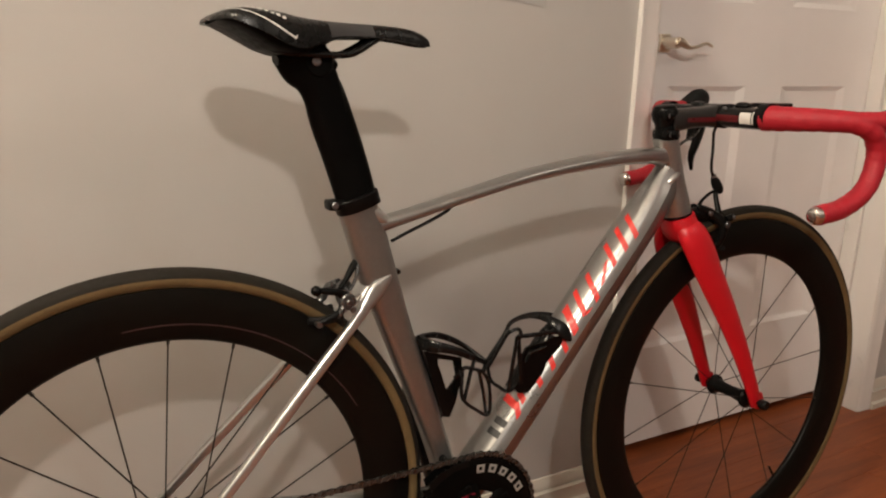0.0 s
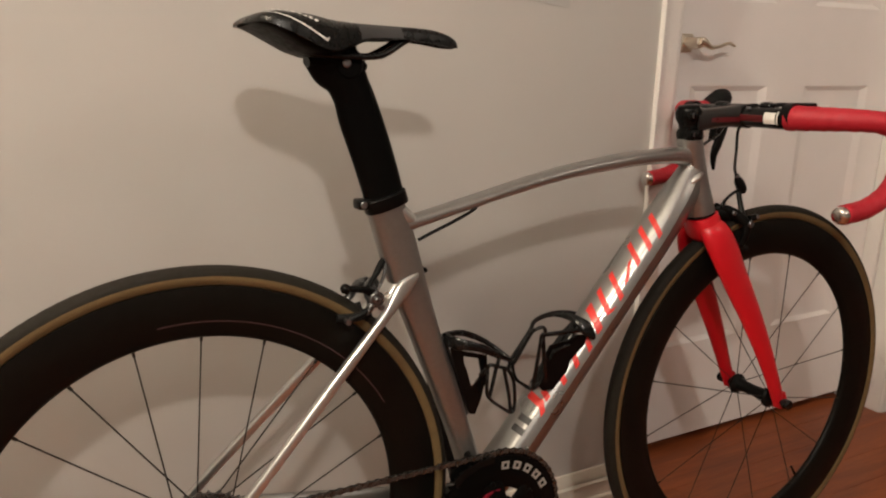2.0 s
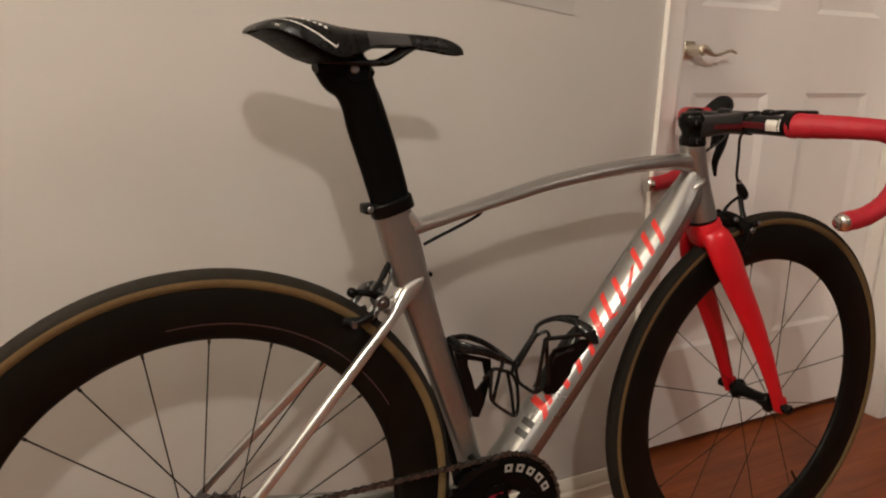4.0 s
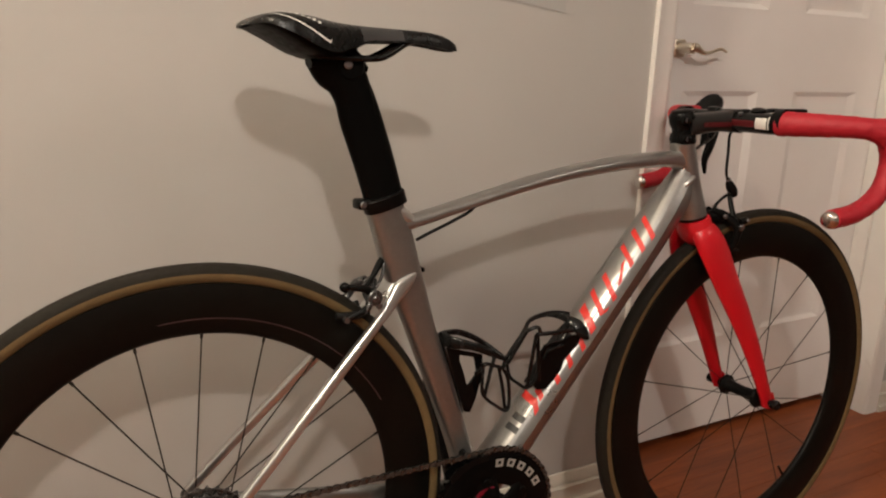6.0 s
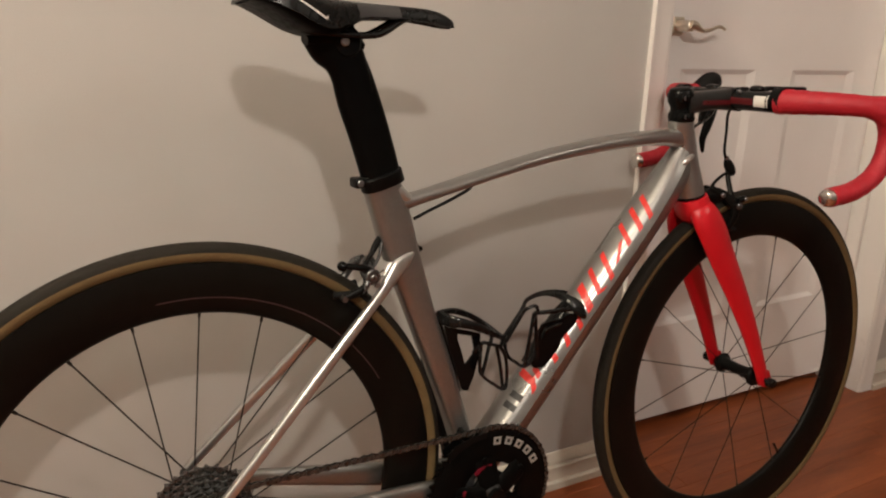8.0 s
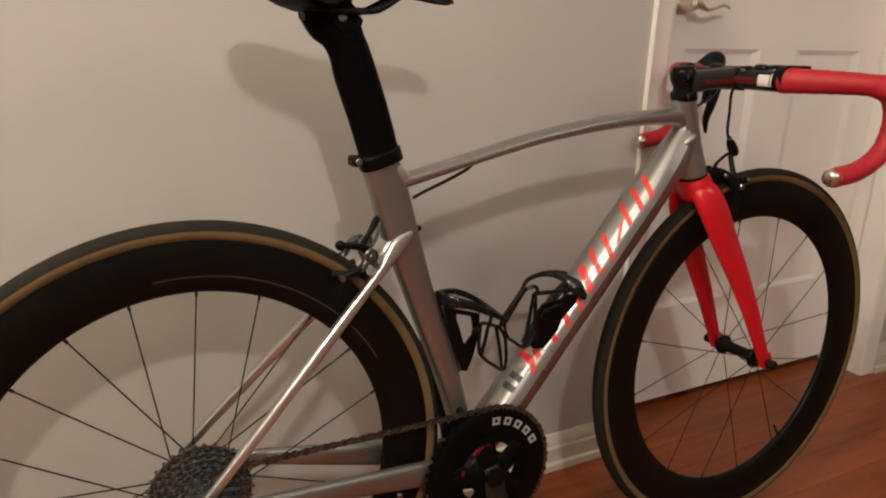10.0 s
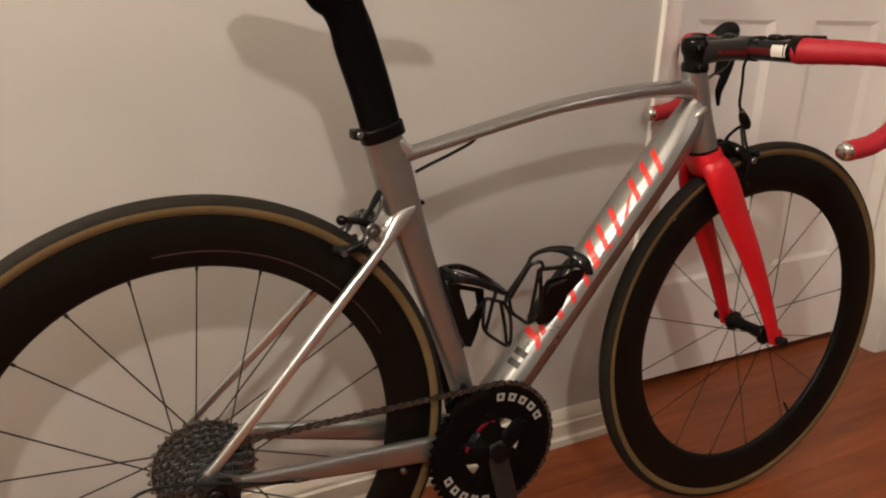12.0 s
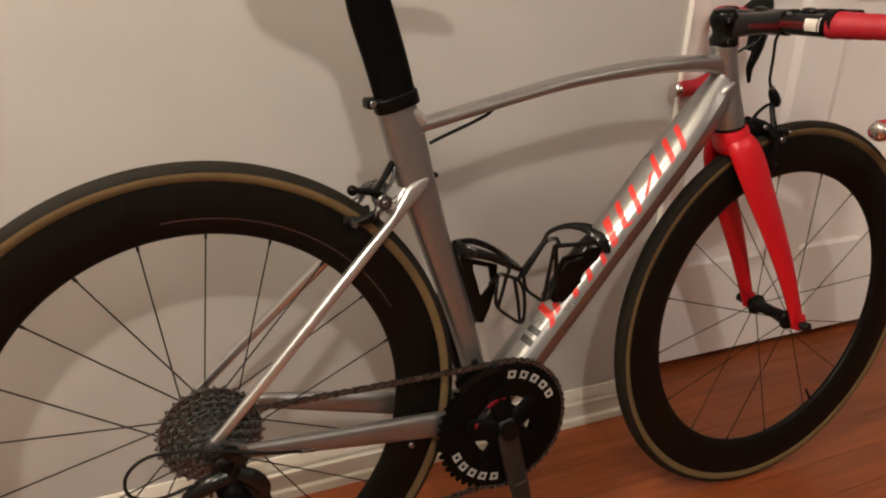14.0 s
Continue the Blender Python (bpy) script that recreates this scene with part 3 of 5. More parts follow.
down_tube = part("down_tube", prism([(-0.052, 0.58, 0.48, 0.0125), (-0.040, 0.78, 0.55, 0.0062), (-0.028, 0.96, 0.62, 0.0010), (-0.010, 1, 0.73, 0), (0.015, 1, 0.84, 0), (0.05, 1, 0.94, 0), (0.09, 1, 1, 0), (0.15, 1, 1, 0), (0.30, 1, 1, 0.0), (0.462, 1.0, 1.0, 0.0), (0.51, 0.9, 1.04, 0.003), (0.555, 0.7, 1.0, 0.004)], DT_SEC), M_ALU, bike, "raw brushed aluminium down tube with red block marks", smooth=24)
for s in (-1, 1):
    part("weld_bead", tube([(0.7790, s * 0.0185, 0.7385, 0.0030), (0.7720, s * 0.0205, 0.7350, 0.0045), (0.7640, s * 0.0205, 0.7300, 0.0048), (0.7570, s * 0.0195, 0.7255, 0.0030)], n=12), M_ALU2, down_tube, "polished weld bead")
bm = disc(bmesh.new(), 0.0235, -0.036, 0.036, BB, 40, 0.002)
part("bottom_bracket", bm, M_ALU, bike)
for s in (-1, 1):
    part("seat_stay", tube([(0.2890, s * 0.0155, 0.6335, 0.0014, 0.0022), (0.2800, s * 0.0165, 0.6270, 0.0040, 0.0070), (0.2665, s * 0.0180, 0.6165, 0.0058, 0.0105), (0.2530, s * 0.0215, 0.6030, 0.0062, 0.0085), (0.2300, s * 0.0280, 0.5795, 0.0060, 0.0062), (0.172, s * 0.0405, 0.5245, 0.0062, 0.0068), (0.077, s * 0.0575, 0.431, 0.0058, 0.0062),
                            (0.015, s * 0.0660, 0.3695, 0.0052, 0.0060), (-0.002, s * 0.0675, 0.352, 0.0045, 0.0065)], n=18, power=3.2), M_ALU2, bike, "polished aluminium seat stay")
    part("chain_stay", tube([(0.012, s * 0.0675, 0.334, 0.0045, 0.0085), (0.035, s * 0.0655, 0.3315, 0.006, 0.0085), (0.10, s * 0.058, 0.3200, 0.0075, 0.0115), (0.19, s * 0.0465, 0.3045, 0.0085, 0.0155), (0.28, s * 0.0345, 0.2890, 0.009, 0.0185), (0.34, s * 0.0285, 0.279, 0.0095, 0.0195), (0.392, s * 0.024, 0.272, 0.011, 0.019)], n=18, power=2.5), M_ALU_DIM, bike, "raw aluminium chain stay")
    out = [(-0.010, 0.346), (-0.006, 0.356), (0.004, 0.360), (0.014, 0.350), (0.034, 0.341), (0.032, 0.327), (0.016, 0.326), (0.004, 0.328), (-0.006, 0.330), (-0.010, 0.337)]
    part("dropout", plate(bmesh.new(), out, s * 0.0655, s * 0.0715), M_ALU if s < 0 else M_SATIN, bike)

part("stay_bridge", tube([(0.2460, 0, 0.6060, 0.0175, 0.0050), (0.2560, 0, 0.6135, 0.0165, 0.0080), (0.2680, 0, 0.6190, 0.0150, 0.0110), (0.2800, 0, 0.6200, 0.0140, 0.0120)], n=18, power=3.0), M_ALU2, bike, "polished aluminium bridge between the seat stays")

# red block marks along the down tube, standing in for lettering
DT_GIRTH = [0.0]
for (c0, w0), (c1, w1) in zip(DT_SEC, DT_SEC[1:]):
    DT_GIRTH.append(DT_GIRTH[-1] + math.hypot(c1 - c0, w1 - w0))


def on_tube(along, girth, side):
    """A place on the down tube: metres along its axis from the head, and round it from its upper ridge down one side."""
    g = abs(girth)
    c = float(np.interp(g, DT_GIRTH, [q[0] for q in DT_SEC]))
    w = float(np.interp(g, DT_GIRTH, [q[1] for q in DT_SEC])) * (1 if girth >= 0 else -1)
    return DT0 + DT_DIR * along + DT_UP * (c + 0.0005) + Vector((0, side * (w + 0.0004), 0))


def mark(strokes, side, material=None, label="red printed block marks"):
    """Flat strokes ((along0, across0, along1, across1, width), ...) laid on the flank as one thin mesh."""
    bm = bmesh.new()
    for a0, c0, a1, c1, wd in strokes:
        steps = 6
        rings = []
        for k in range(steps + 1):
            t = k / steps
            al, ac = a0 + (a1 - a0) * t, c0 + (c1 - c0) * t
            rings.append((bm.verts.new(on_tube(al - wd / 2, ac, side)), bm.verts.new(on_tube(al + wd / 2, ac, side))))
        for p, q in zip(rings, rings[1:]):
            bm.faces.new((p[0], p[1], q[1], q[0]))
    return part("decal", bm, material or M_DECAL, down_tube, label, smooth=60)


STROKES = [[(0.0590, 0.0012, 0.0825, 0.0364, 0.0103)], [(0.0840, -0.0029, 0.1076, 0.0343, 0.0103)], [(0.1145, -0.0029, 0.1370, 0.0323, 0.0098)], [(0.1390, 0.0166, 0.1720, 0.0323, 0.0109)], [(0.1697, -0.0006, 0.1960, 0.0394, 0.0103)], [(0.2004, -0.0029, 0.2250, 0.0343, 0.0103), (0.2250, 0.0343, 0.2140, 0.0384, 0.0115)], [(0.2300, -0.0006, 0.2550, 0.0389, 0.0138), (0.2340, -0.0006, 0.2440, 0.0262, 0.0092)], [(0.2720, 0.0218, 0.2860, 0.0425, 0.0098)], [(0.3040, 0.0218, 0.3180, 0.0404, 0.0103)], [(0.3400, 0.0218, 0.3480, 0.0384, 0.0103)], [(0.3900, -0.0029, 0.3940, 0.0240, 0.0115), (0.3740, 0.0137, 0.3820, 0.0303, 0.0103), (0.3900, 0.0218, 0.4045, 0.0355, 0.0115)]]
for s in STROKES:
    mark(s, -1)

# two small dark marks near the bottom bracket, standing in for lettering
for a0 in (0.425, 0.443):
    mark([(a0, 0.0055, a0, 0.0270, 0.0105)], -1, M_GREY, "dark printed block mark")

# seat post, clamp
post = part("seat_post", tube([(0.2525, 0, 0.715, 0.0125, 0.0225), (0.2500, 0, 0.735, 0.0125, 0.0262), (0.2362, 0, 0.784, 0.0125, 0.0272), (0.2205, 0, 0.832, 0.0125, 0.0275), (0.2120, 0, 0.860, 0.0130, 0.0258), (0.2015, 0, 0.880, 0.0140, 0.0258), (0.1905, 0, 0.8945, 0.0150, 0.0310), (0.1850, 0, 0.9065, 0.0145, 0.0335)], n=26, power=2.3), M_POST, bike, "matt black carbon aero seat post")
part("post_head", tube([(0.155, 0, 0.8995, 0.013, 0.006), (0.172, 0, 0.9020, 0.0160, 0.0115), (0.197, 0, 0.9020, 0.0165, 0.0155), (0.214, 0, 0.8975, 0.0150, 0.0125), (0.226, 0, 0.893, 0.011, 0.006)], n=18), M_POST, post)
part("post_ear", disc(bmesh.new(), 0.0195, -0.0160, 0.0160, (0.2025, 0, 0.8975), 36, 0.004), M_POST, post)
part("post_brow", tube([(0.2300, 0, 0.838, 0.0122, 0.0110), (0.2235, 0, 0.860, 0.0128, 0.0125), (0.2140, 0, 0.882, 0.0140, 0.0150), (0.2055, 0, 0.899, 0.0150, 0.0165)], n=20, power=2.3), M_POST, post)
for s in (-1, 1):
    part("clamp_bolt", disc(bmesh.new(), 0.0055, min(s * 0.016, s * 0.0195), max(s * 0.016, s * 0.0195), (0.1985, 0, 0.8985), 20, 0.0015), M_STEEL, post, "grey steel bolt head")
clamp = part("seat_clamp", tube([(0.2535, 0, 0.7215, 0.0190, 0.0285), (0.2532, 0, 0.7225, 0.0198, 0.0292), (0.2490, 0, 0.7365, 0.0198, 0.0292), (0.2487, 0, 0.7375, 0.0188, 0.0284)], n=28, power=2.5, smooth_path=False), M_SATIN, bike, "satin black seat clamp")
part("clamp_ear", boxes(((0.211, -0.0115, 0.7215), (0.232, 0.0115, 0.7345)), bevel=0.003), M_SATIN, clamp)
part("clamp_bolt", disc(bmesh.new(), 0.0045, -0.0135, 0.0135, (0.2180, 0, 0.728), 14, 0.0008), M_STEEL, clamp)

# saddle
def saddle():
    bm = bmesh.new()
    # stations along x: half width, top height, drop of the skirt, and how flat the top is
    st = [(0.079, 0.029, 0.9410, 0.003), (0.083, 0.044, 0.9450, 0.007), (0.094, 0.0590, 0.9500, 0.012), (0.110, 0.0665, 0.9530, 0.021), (0.130, 0.0690, 0.9525, 0.029), (0.152, 0.0650, 0.9505, 0.037), (0.172, 0.057, 0.9470, 0.0365),
          (0.195, 0.044, 0.9447, 0.0275), (0.220, 0.033, 0.9435, 0.0195), (0.250, 0.0255, 0.9428, 0.0175), (0.285, 0.0215, 0.9420, 0.0165), (0.315, 0.0195, 0.9395, 0.0170), (0.333, 0.0175, 0.9352, 0.0157), (0.346, 0.013, 0.9290, 0.0110), (0.352, 0.006, 0.9232, 0.0050)]
    st = curve(st, 4)
    n = 24
    rings = []
    for x, hw, top, drop in st:
        ring = []
        for k in range(n + 1):
            u = -1 + 2 * k / n
            y = hw * math.sin(u * math.pi / 2)
            edge = abs(u)
            z = top - drop * (edge ** 3.5) - 0.004 * math.exp(-(y / 0.008) ** 2) * (1 if 0.1 < x < 0.3 else 0.2)
            ring.append(bm.verts.new((x, y, z)))
        for k in range(n - 1, 0, -1):
            u = -1 + 2 * k / n
            y = hw * math.sin(u * math.pi / 2) * 0.93
            z = top - drop + 0.001 + (0.006 * (1 - abs(u) ** 2)) * min(1.0, drop / 0.02)
            ring.append(bm.verts.new((x, y, z - 0.001)))
        rings.append(ring)
    m = len(rings[0])
    for a, b in zip(rings, rings[1:]):
        for k in range(m):
            bm.faces.new((a[k], a[(k + 1) % m], b[(k + 1) % m], b[k]))
    bm.faces.new(rings[0][::-1])
    bm.faces.new(rings[-1])
    sd = part("saddle", bm, M_SADDLE, bike, "black saddle with a white edge line and dark grey flank", smooth=50)

    def spot(x, u, lift=0.0006):
        for a, b in zip(st, st[1:]):
            if a[0] <= x <= b[0]:
                t = (x - a[0]) / (b[0] - a[0])
                q = a + (b - a) * t
                y = q[1] * math.sin(u * math.pi / 2)
                return Vector((x, y * 1.006, q[2] - q[3] * abs(u) ** 3.5 + lift))
        return Vector((x, 0, 0.95))

    for s in (-1, 1):
        bm = bmesh.new()
        line = curve([(0.092, 0.56), (0.100, 0.66), (0.110, 0.74), (0.120, 0.79), (0.131, 0.84), (0.144, 0.88), (0.156, 0.915), (0.1605, 0.925), (0.1630, 0.895)], 5)
        prev = None
        for x, u in line:
            w = 0.013
            pr = (bm.verts.new(spot(x, s * min(0.99, u + w), 0.0008)), bm.verts.new(spot(x, s * (u - w), 0.0008)))
            if prev:
                bm.faces.new((*prev, *pr[::-1]))
            prev = pr
        part("edge_line", bm, M_WHITE, sd, "white printed line", smooth=0)
        bm = bmesh.new()
        xs = np.linspace(0.206, 0.266, 10)
        us = np.linspace(0.55, 0.985, 6)
        grid = [[bm.verts.new(spot(x + 0.010 * (u - 0.55), s * u, 0.0007)) for u in us] for x in xs]
        for a, b in zip(grid, grid[1:]):
            for k in range(len(us) - 1):
                bm.faces.new((a[k], a[k + 1], b[k + 1], b[k]))
        part("flank_panel", bm, M_GREY, sd, "dark grey flank panel")
    for k in range(9):
        x = 0.098 + 0.0062 * k
        u = -0.50 - 0.028 * k
        bm = bmesh.new()
        h = 0.05 + 0.03 * ((k * 5) % 3) / 2
        v = [bm.verts.new(spot(x + dx, u + du, 0.0009)) for dx, du in ((0, 0), (0.0042, 0.01), (0.0042, h), (0, h - 0.01))]
        bm.faces.new(v)
        part("print_mark", bm, M_WHITE, sd, "white printed block mark", smooth=0)
    # moulded base under the cover, rails
    part("base", tube([(0.086, 0, 0.9410, 0.044, 0.004), (0.104, 0, 0.9365, 0.057, 0.0075), (0.124, 0, 0.9295, 0.0595, 0.0115), (0.143, 0, 0.9210, 0.054, 0.0135), (0.162, 0, 0.9170, 0.045, 0.0130), (0.182, 0, 0.9160, 0.036, 0.0125), (0.205, 0, 0.9235, 0.030, 0.0090), (0.235, 0, 0.9300, 0.021, 0.005), (0.30, 0, 0.9310, 0.0145, 0.004), (0.335, 0, 0.929, 0.010, 0.003)], n=24, power=2.2), M_MECH, sd)
    for s in (-1, 1):
        part("rail", tube([(0.118, s * 0.020, 0.928, 0.0042), (0.136, s * 0.021, 0.916, 0.0042), (0.155, s * 0.022, 0.9085, 0.0042), (0.19, s * 0.022, 0.9060, 0.0042), (0.232, s * 0.0220, 0.9060, 0.0042), (0.250, s * 0.020, 0.9115, 0.0042), (0.271, s * 0.0145, 0.9230, 0.0042), (0.292, s * 0.009, 0.9325, 0.004)], n=10), M_BLACK, sd, "black saddle rail")


saddle()

# fork
fork = part("fork", tube([(0.7992, -0.004, 0.6690, 0.0245, 0.0245), (0.8020, -0.004, 0.660, 0.027, 0.0265), (0.806, -0.004, 0.648, 0.030, 0.0255), (0.811, -0.004, 0.640, 0.026, 0.022), (0.815, -0.004, 0.636, 0.016, 0.014)], n=28, power=2.3), M_RED, bike, "glossy red fork with flattened aero blades")
for s in (-1, 1):
    part("blade", tube([(0.8010, s * 0.016, 0.6600, 0.010, 0.018), (0.8085, s * 0.027, 0.6420, 0.0125, 0.0260), (0.8230, s * 0.0355, 0.6120, 0.0100, 0.0285), (0.8480, s * 0.0415, 0.5620, 0.0085, 0.0255), (0.8800, s * 0.0465, 0.5050, 0.0078, 0.0220), (0.9140, s * 0.0505, 0.4400, 0.0070, 0.0180), (0.9420, s * 0.0535, 0.3800, 0.0064, 0.0145), (0.9560, s * 0.0545, 0.3480, 0.0058, 0.0130), (0.9620, s * 0.0545, 0.3300, 0.005, 0.011)], n=20, power=2.1), M_RED, fork, "red flattened fork blade")
    out = [(0.950, 0.352), (0.972, 0.352), (0.978, 0.338), (0.974, 0.324), (0.966, 0.322), (0.9585, 0.324), (0.950, 0.334)]
    part("dropout", plate(bmesh.new(), out, s * 0.0505, s * 0.0585), M_RED, fork)
part("crown_race", disc(bmesh.new(), 0.0248, -0.0022, 0.0022, n=36, chamfer=0.0006), M_SATIN, fork)
race = bpy.data.objects["crown_race"]
race.location, race.rotation_euler = (0.7985, 0, 0.6710), (radians(90), radians(-15), 0)

# stem and spacers
stem = part("stem", tube([(0.7690, 0, 0.7885, 0.0185, 0.0185), (0.7680, 0, 0.7925, 0.0205, 0.0205), (0.7665, 0, 0.8010, 0.0200, 0.0200), (0.7650, 0, 0.8100, 0.0165, 0.0165), (0.7640, 0, 0.8150, 0.0165, 0.0165), (0.7625, 0, 0.8235, 0.0200, 0.0200), (0.7615, 0, 0.8330, 0.0205, 0.0205), (0.7605, 0, 0.8390, 0.0175, 0.0175)], n=28, smooth_path=False), M_GLOSS, bike, "gloss black stem with steel bolts")
part("stem_body", tube([(0.764, 0, 0.818, 0.021, 0.020), (0.785, 0, 0.8200, 0.0190, 0.0175), (0.81, 0, 0.8220, 0.0178, 0.0162), (0.845, 0, 0.8240, 0.0175, 0.0160), (0.868, 0, 0.8245, 0.020, 0.0185)], n=24, power=3.0, steps=3), M_STEM, stem)
part("face_plate", tube([(0.872, -0.020, 0.8245, 0.0192, 0.0192), (0.872, 0.020, 0.8245, 0.0192, 0.0192)], n=24, smooth_path=False, ref=(1, 0, 0)), M_GLOSS, stem)
part("top_cap", tube([(0.7608, 0, 0.8380, 0.0165, 0.0165), (0.7604, 0, 0.8415, 0.0165, 0.0165), (0.7602, 0, 0.8430, 0.0140, 0.0140)], n=28, smooth_path=False), M_SATIN, stem, "black top cap")
for s in (-1, 1):
    for dz in (0.012, -0.012):
        bm = bmesh.new()
        rod(bm, (0.888, s * 0.012, 0.8245 + dz), (0.8945, s * 0.012, 0.8245 + dz), 0.0045, n=12)
        part("bolt", bm, M_STEEL, stem)
for x, z in ((0.7600, 0.7985), (0.7560, 0.8275)):
    part("clamp_lug", tube([(x + 0.004, -0.0190, z, 0.0070), (x, -0.0165, z, 0.0098), (x, 0.0, z, 0.0112), (x, 0.0125, z, 0.0100), (x, 0.0150, z, 0.0070)], n=20, smooth_path=False, ref=(1, 0, 0)), M_GLOSS, stem)
    bm = bmesh.new()
    rod(bm, (x - 0.003, -0.0215, z), (x - 0.003, -0.0170, z), 0.0040, n=12)
    part("bolt", bm, M_STEEL, stem)
# dull red stripe along both flanks of the stem
for s in (-1, 1):
    bm = bmesh.new()
    rows = []
    for k in range(9):
        x = 0.790 + 0.062 * k / 8
        wd = 0.0190 + (0.001 if k in (0, 8) else 0.0)
        rows.append((bm.verts.new((x, s * wd, 0.8165)), bm.verts.new((x, s * wd, 0.8235))))
    for p, q in zip(rows, rows[1:]):
        bm.faces.new((p[0], p[1], q[1], q[0]))
    part("decal", bm, M_BARRED, stem, "dull red printed stripe", smooth=0)

# handlebar, tape, plugs, hoods, levers
BAR_Z = 0.8245
BAR_TILT = 0.02  # the left side sits a little higher


def bar_path(s):
    rows = [(0.870, s * 0.0, BAR_Z), (0.870, s * 0.060, BAR_Z), (0.8715, s * 0.096, BAR_Z), (0.880, s * 0.120, BAR_Z + 0.0005), (0.897, s * 0.147, BAR_Z + 0.001), (0.920, s * 0.174, BAR_Z + 0.001), (0.943, s * 0.1955, BAR_Z - 0.001),
            (0.962, s * 0.2065, 0.8140), (0.9765, s * 0.2075, 0.797), (0.9825, s * 0.2075, 0.773), (0.9740, s * 0.207, 0.741), (0.951, s * 0.206, 0.7175), (0.914, s * 0.2045, 0.7025), (0.869, s * 0.203, 0.6970)]
    return [(x + 0.03 * y, y, z + BAR_TILT * y) for x, y, z in rows]


core = [(x, y, z, 0.0162) for x, y, z in bar_path(-1)[4:0:-1] + bar_path(1)[:5]]
bar = part("handlebar", tube(core, n=22, ref=(0, 0, 1)), M_BLACK, bike, "black drop handlebar with red tape")
for s in (-1, 1):
    rows = curve(bar_path(s), 14)[28:]
    run = [0.0]
    for p, q in zip(rows, rows[1:]):
        run.append(run[-1] + float(np.linalg.norm(q - p)))
    bm = bmesh.new()
    # the tape's overlapping turns wind round the bar
    sweep(bm, [(p[0], p[1], p[2] + 0.02 * max(0.0, 0.19 - abs(p[1])), 0.0143 + 0.0014 * min(1.0, max(0.0, (p[2] - 0.80) / 0.015)) + 0.038 * max(0.0, 0.19 - abs(p[1]))) for p in rows], n=22, ref=(0, 0.3, 1), smooth_path=False, warp=lambda i, w: 0.975 + 0.05 * ((run[i] / 0.021 + w / (2 * math.pi)) % 1.0))
    part("bar_tape", bm, M_TAPE, bar, "red wrapped bar tape", smooth=50)
    part("finishing_tape", tube([(0.870, s * 0.091, BAR_Z + 0.0018, 0.0198), (0.8705, s * 0.1065, BAR_Z + 0.0018, 0.0203)], n=22, smooth_path=False, ref=(1, 0, 0)), M_SATIN, bar)
    end, inner = Vector(bar_path(s)[-1]), Vector(bar_path(s)[-2])
    d = (end - inner).normalized()
    bm = bmesh.new()
    sweep(bm, [(*(end - d * 0.002), 0.0128), (*(end + d * 0.004), 0.0132), (*(end + d * 0.0090), 0.0118), (*(end + d * 0.0115), 0.0085), (*(end + d * 0.0120), 0.003)], n=20, smooth_path=False, ref=(0, 1, 0))
    part("bar_plug", bm, M_CHROME, bar, "bright metal bar end plug")
    zt = BAR_TILT * s * 0.2
    part("ramp_tape", tube([(0.938 + 0.006 * s, s * 0.1930, BAR_Z + zt, 0.0150), (0.958 + 0.006 * s, s * 0.2040, BAR_Z + zt - 0.0005, 0.0156), (0.980 + 0.006 * s, s * 0.2070, BAR_Z + zt - 0.0005, 0.0156), (1.006 + 0.006 * s, s * 0.2072, BAR_Z + zt + 0.001, 0.0150)], n=20, ref=(0, 0, 1)), M_TAPE, bar)
    part("hood", tube([(0.990, s * 0.2072, 0.8210, 0.0160, 0.0165), (1.008, s * 0.2072, 0.8220, 0.0165, 0.0175), (1.028, s * 0.2070, 0.8330, 0.0155, 0.0210), (1.046, s * 0.2060, 0.8440, 0.0145, 0.0215), (1.062, s * 0.2055, 0.8465, 0.012, 0.0185), (1.074, s * 0.205, 0.8430, 0.006, 0.010)], n=18), M_RUBBER, bar, "black rubber brake hood")
    lever = part("brake_lever", tube([(1.045, s * 0.207, 0.828, 0.0110, 0.0110), (1.064, s * 0.207, 0.810, 0.0090, 0.0125), (1.063, s * 0.208, 0.788, 0.0070, 0.0125), (1.057, s * 0.210, 0.762, 0.0060, 0.0110), (1.050, s * 0.213, 0.736, 0.005, 0.0085), (1.056, s * 0.216, 0.708, 0.003, 0.003)], n=14), M_SATIN, bar, "black brake lever")
    part("shift_paddle", tube([(1.036, s * 0.204, 0.815, 0.006, 0.008), (1.034, s * 0.203, 0.790, 0.004, 0.0095), (1.030, s * 0.203, 0.768, 0.003, 0.008)], n=12), M_SATIN, lever)


def band(y0, y1, a0, a1, mat, label, r=0.0167):
    """A printed patch on the bare middle of the bar, between two turns about its axis."""
    bm = bmesh.new()
    prev = None
    for k in range(9):
        a = radians(a0 + (a1 - a0) * k / 8)
        x, z = 0.870 - r * math.cos(a), BAR_Z + r * math.sin(a)
        pr = (bm.verts.new((x + 0.03 * y0, y0, z + BAR_TILT * y0)), bm.verts.new((x + 0.03 * y1, y1, z + BAR_TILT * y1)))
        if prev:
            bm.faces.new((*prev, *pr[::-1]))
        prev = pr
    return part("decal", bm, mat, bar, label)


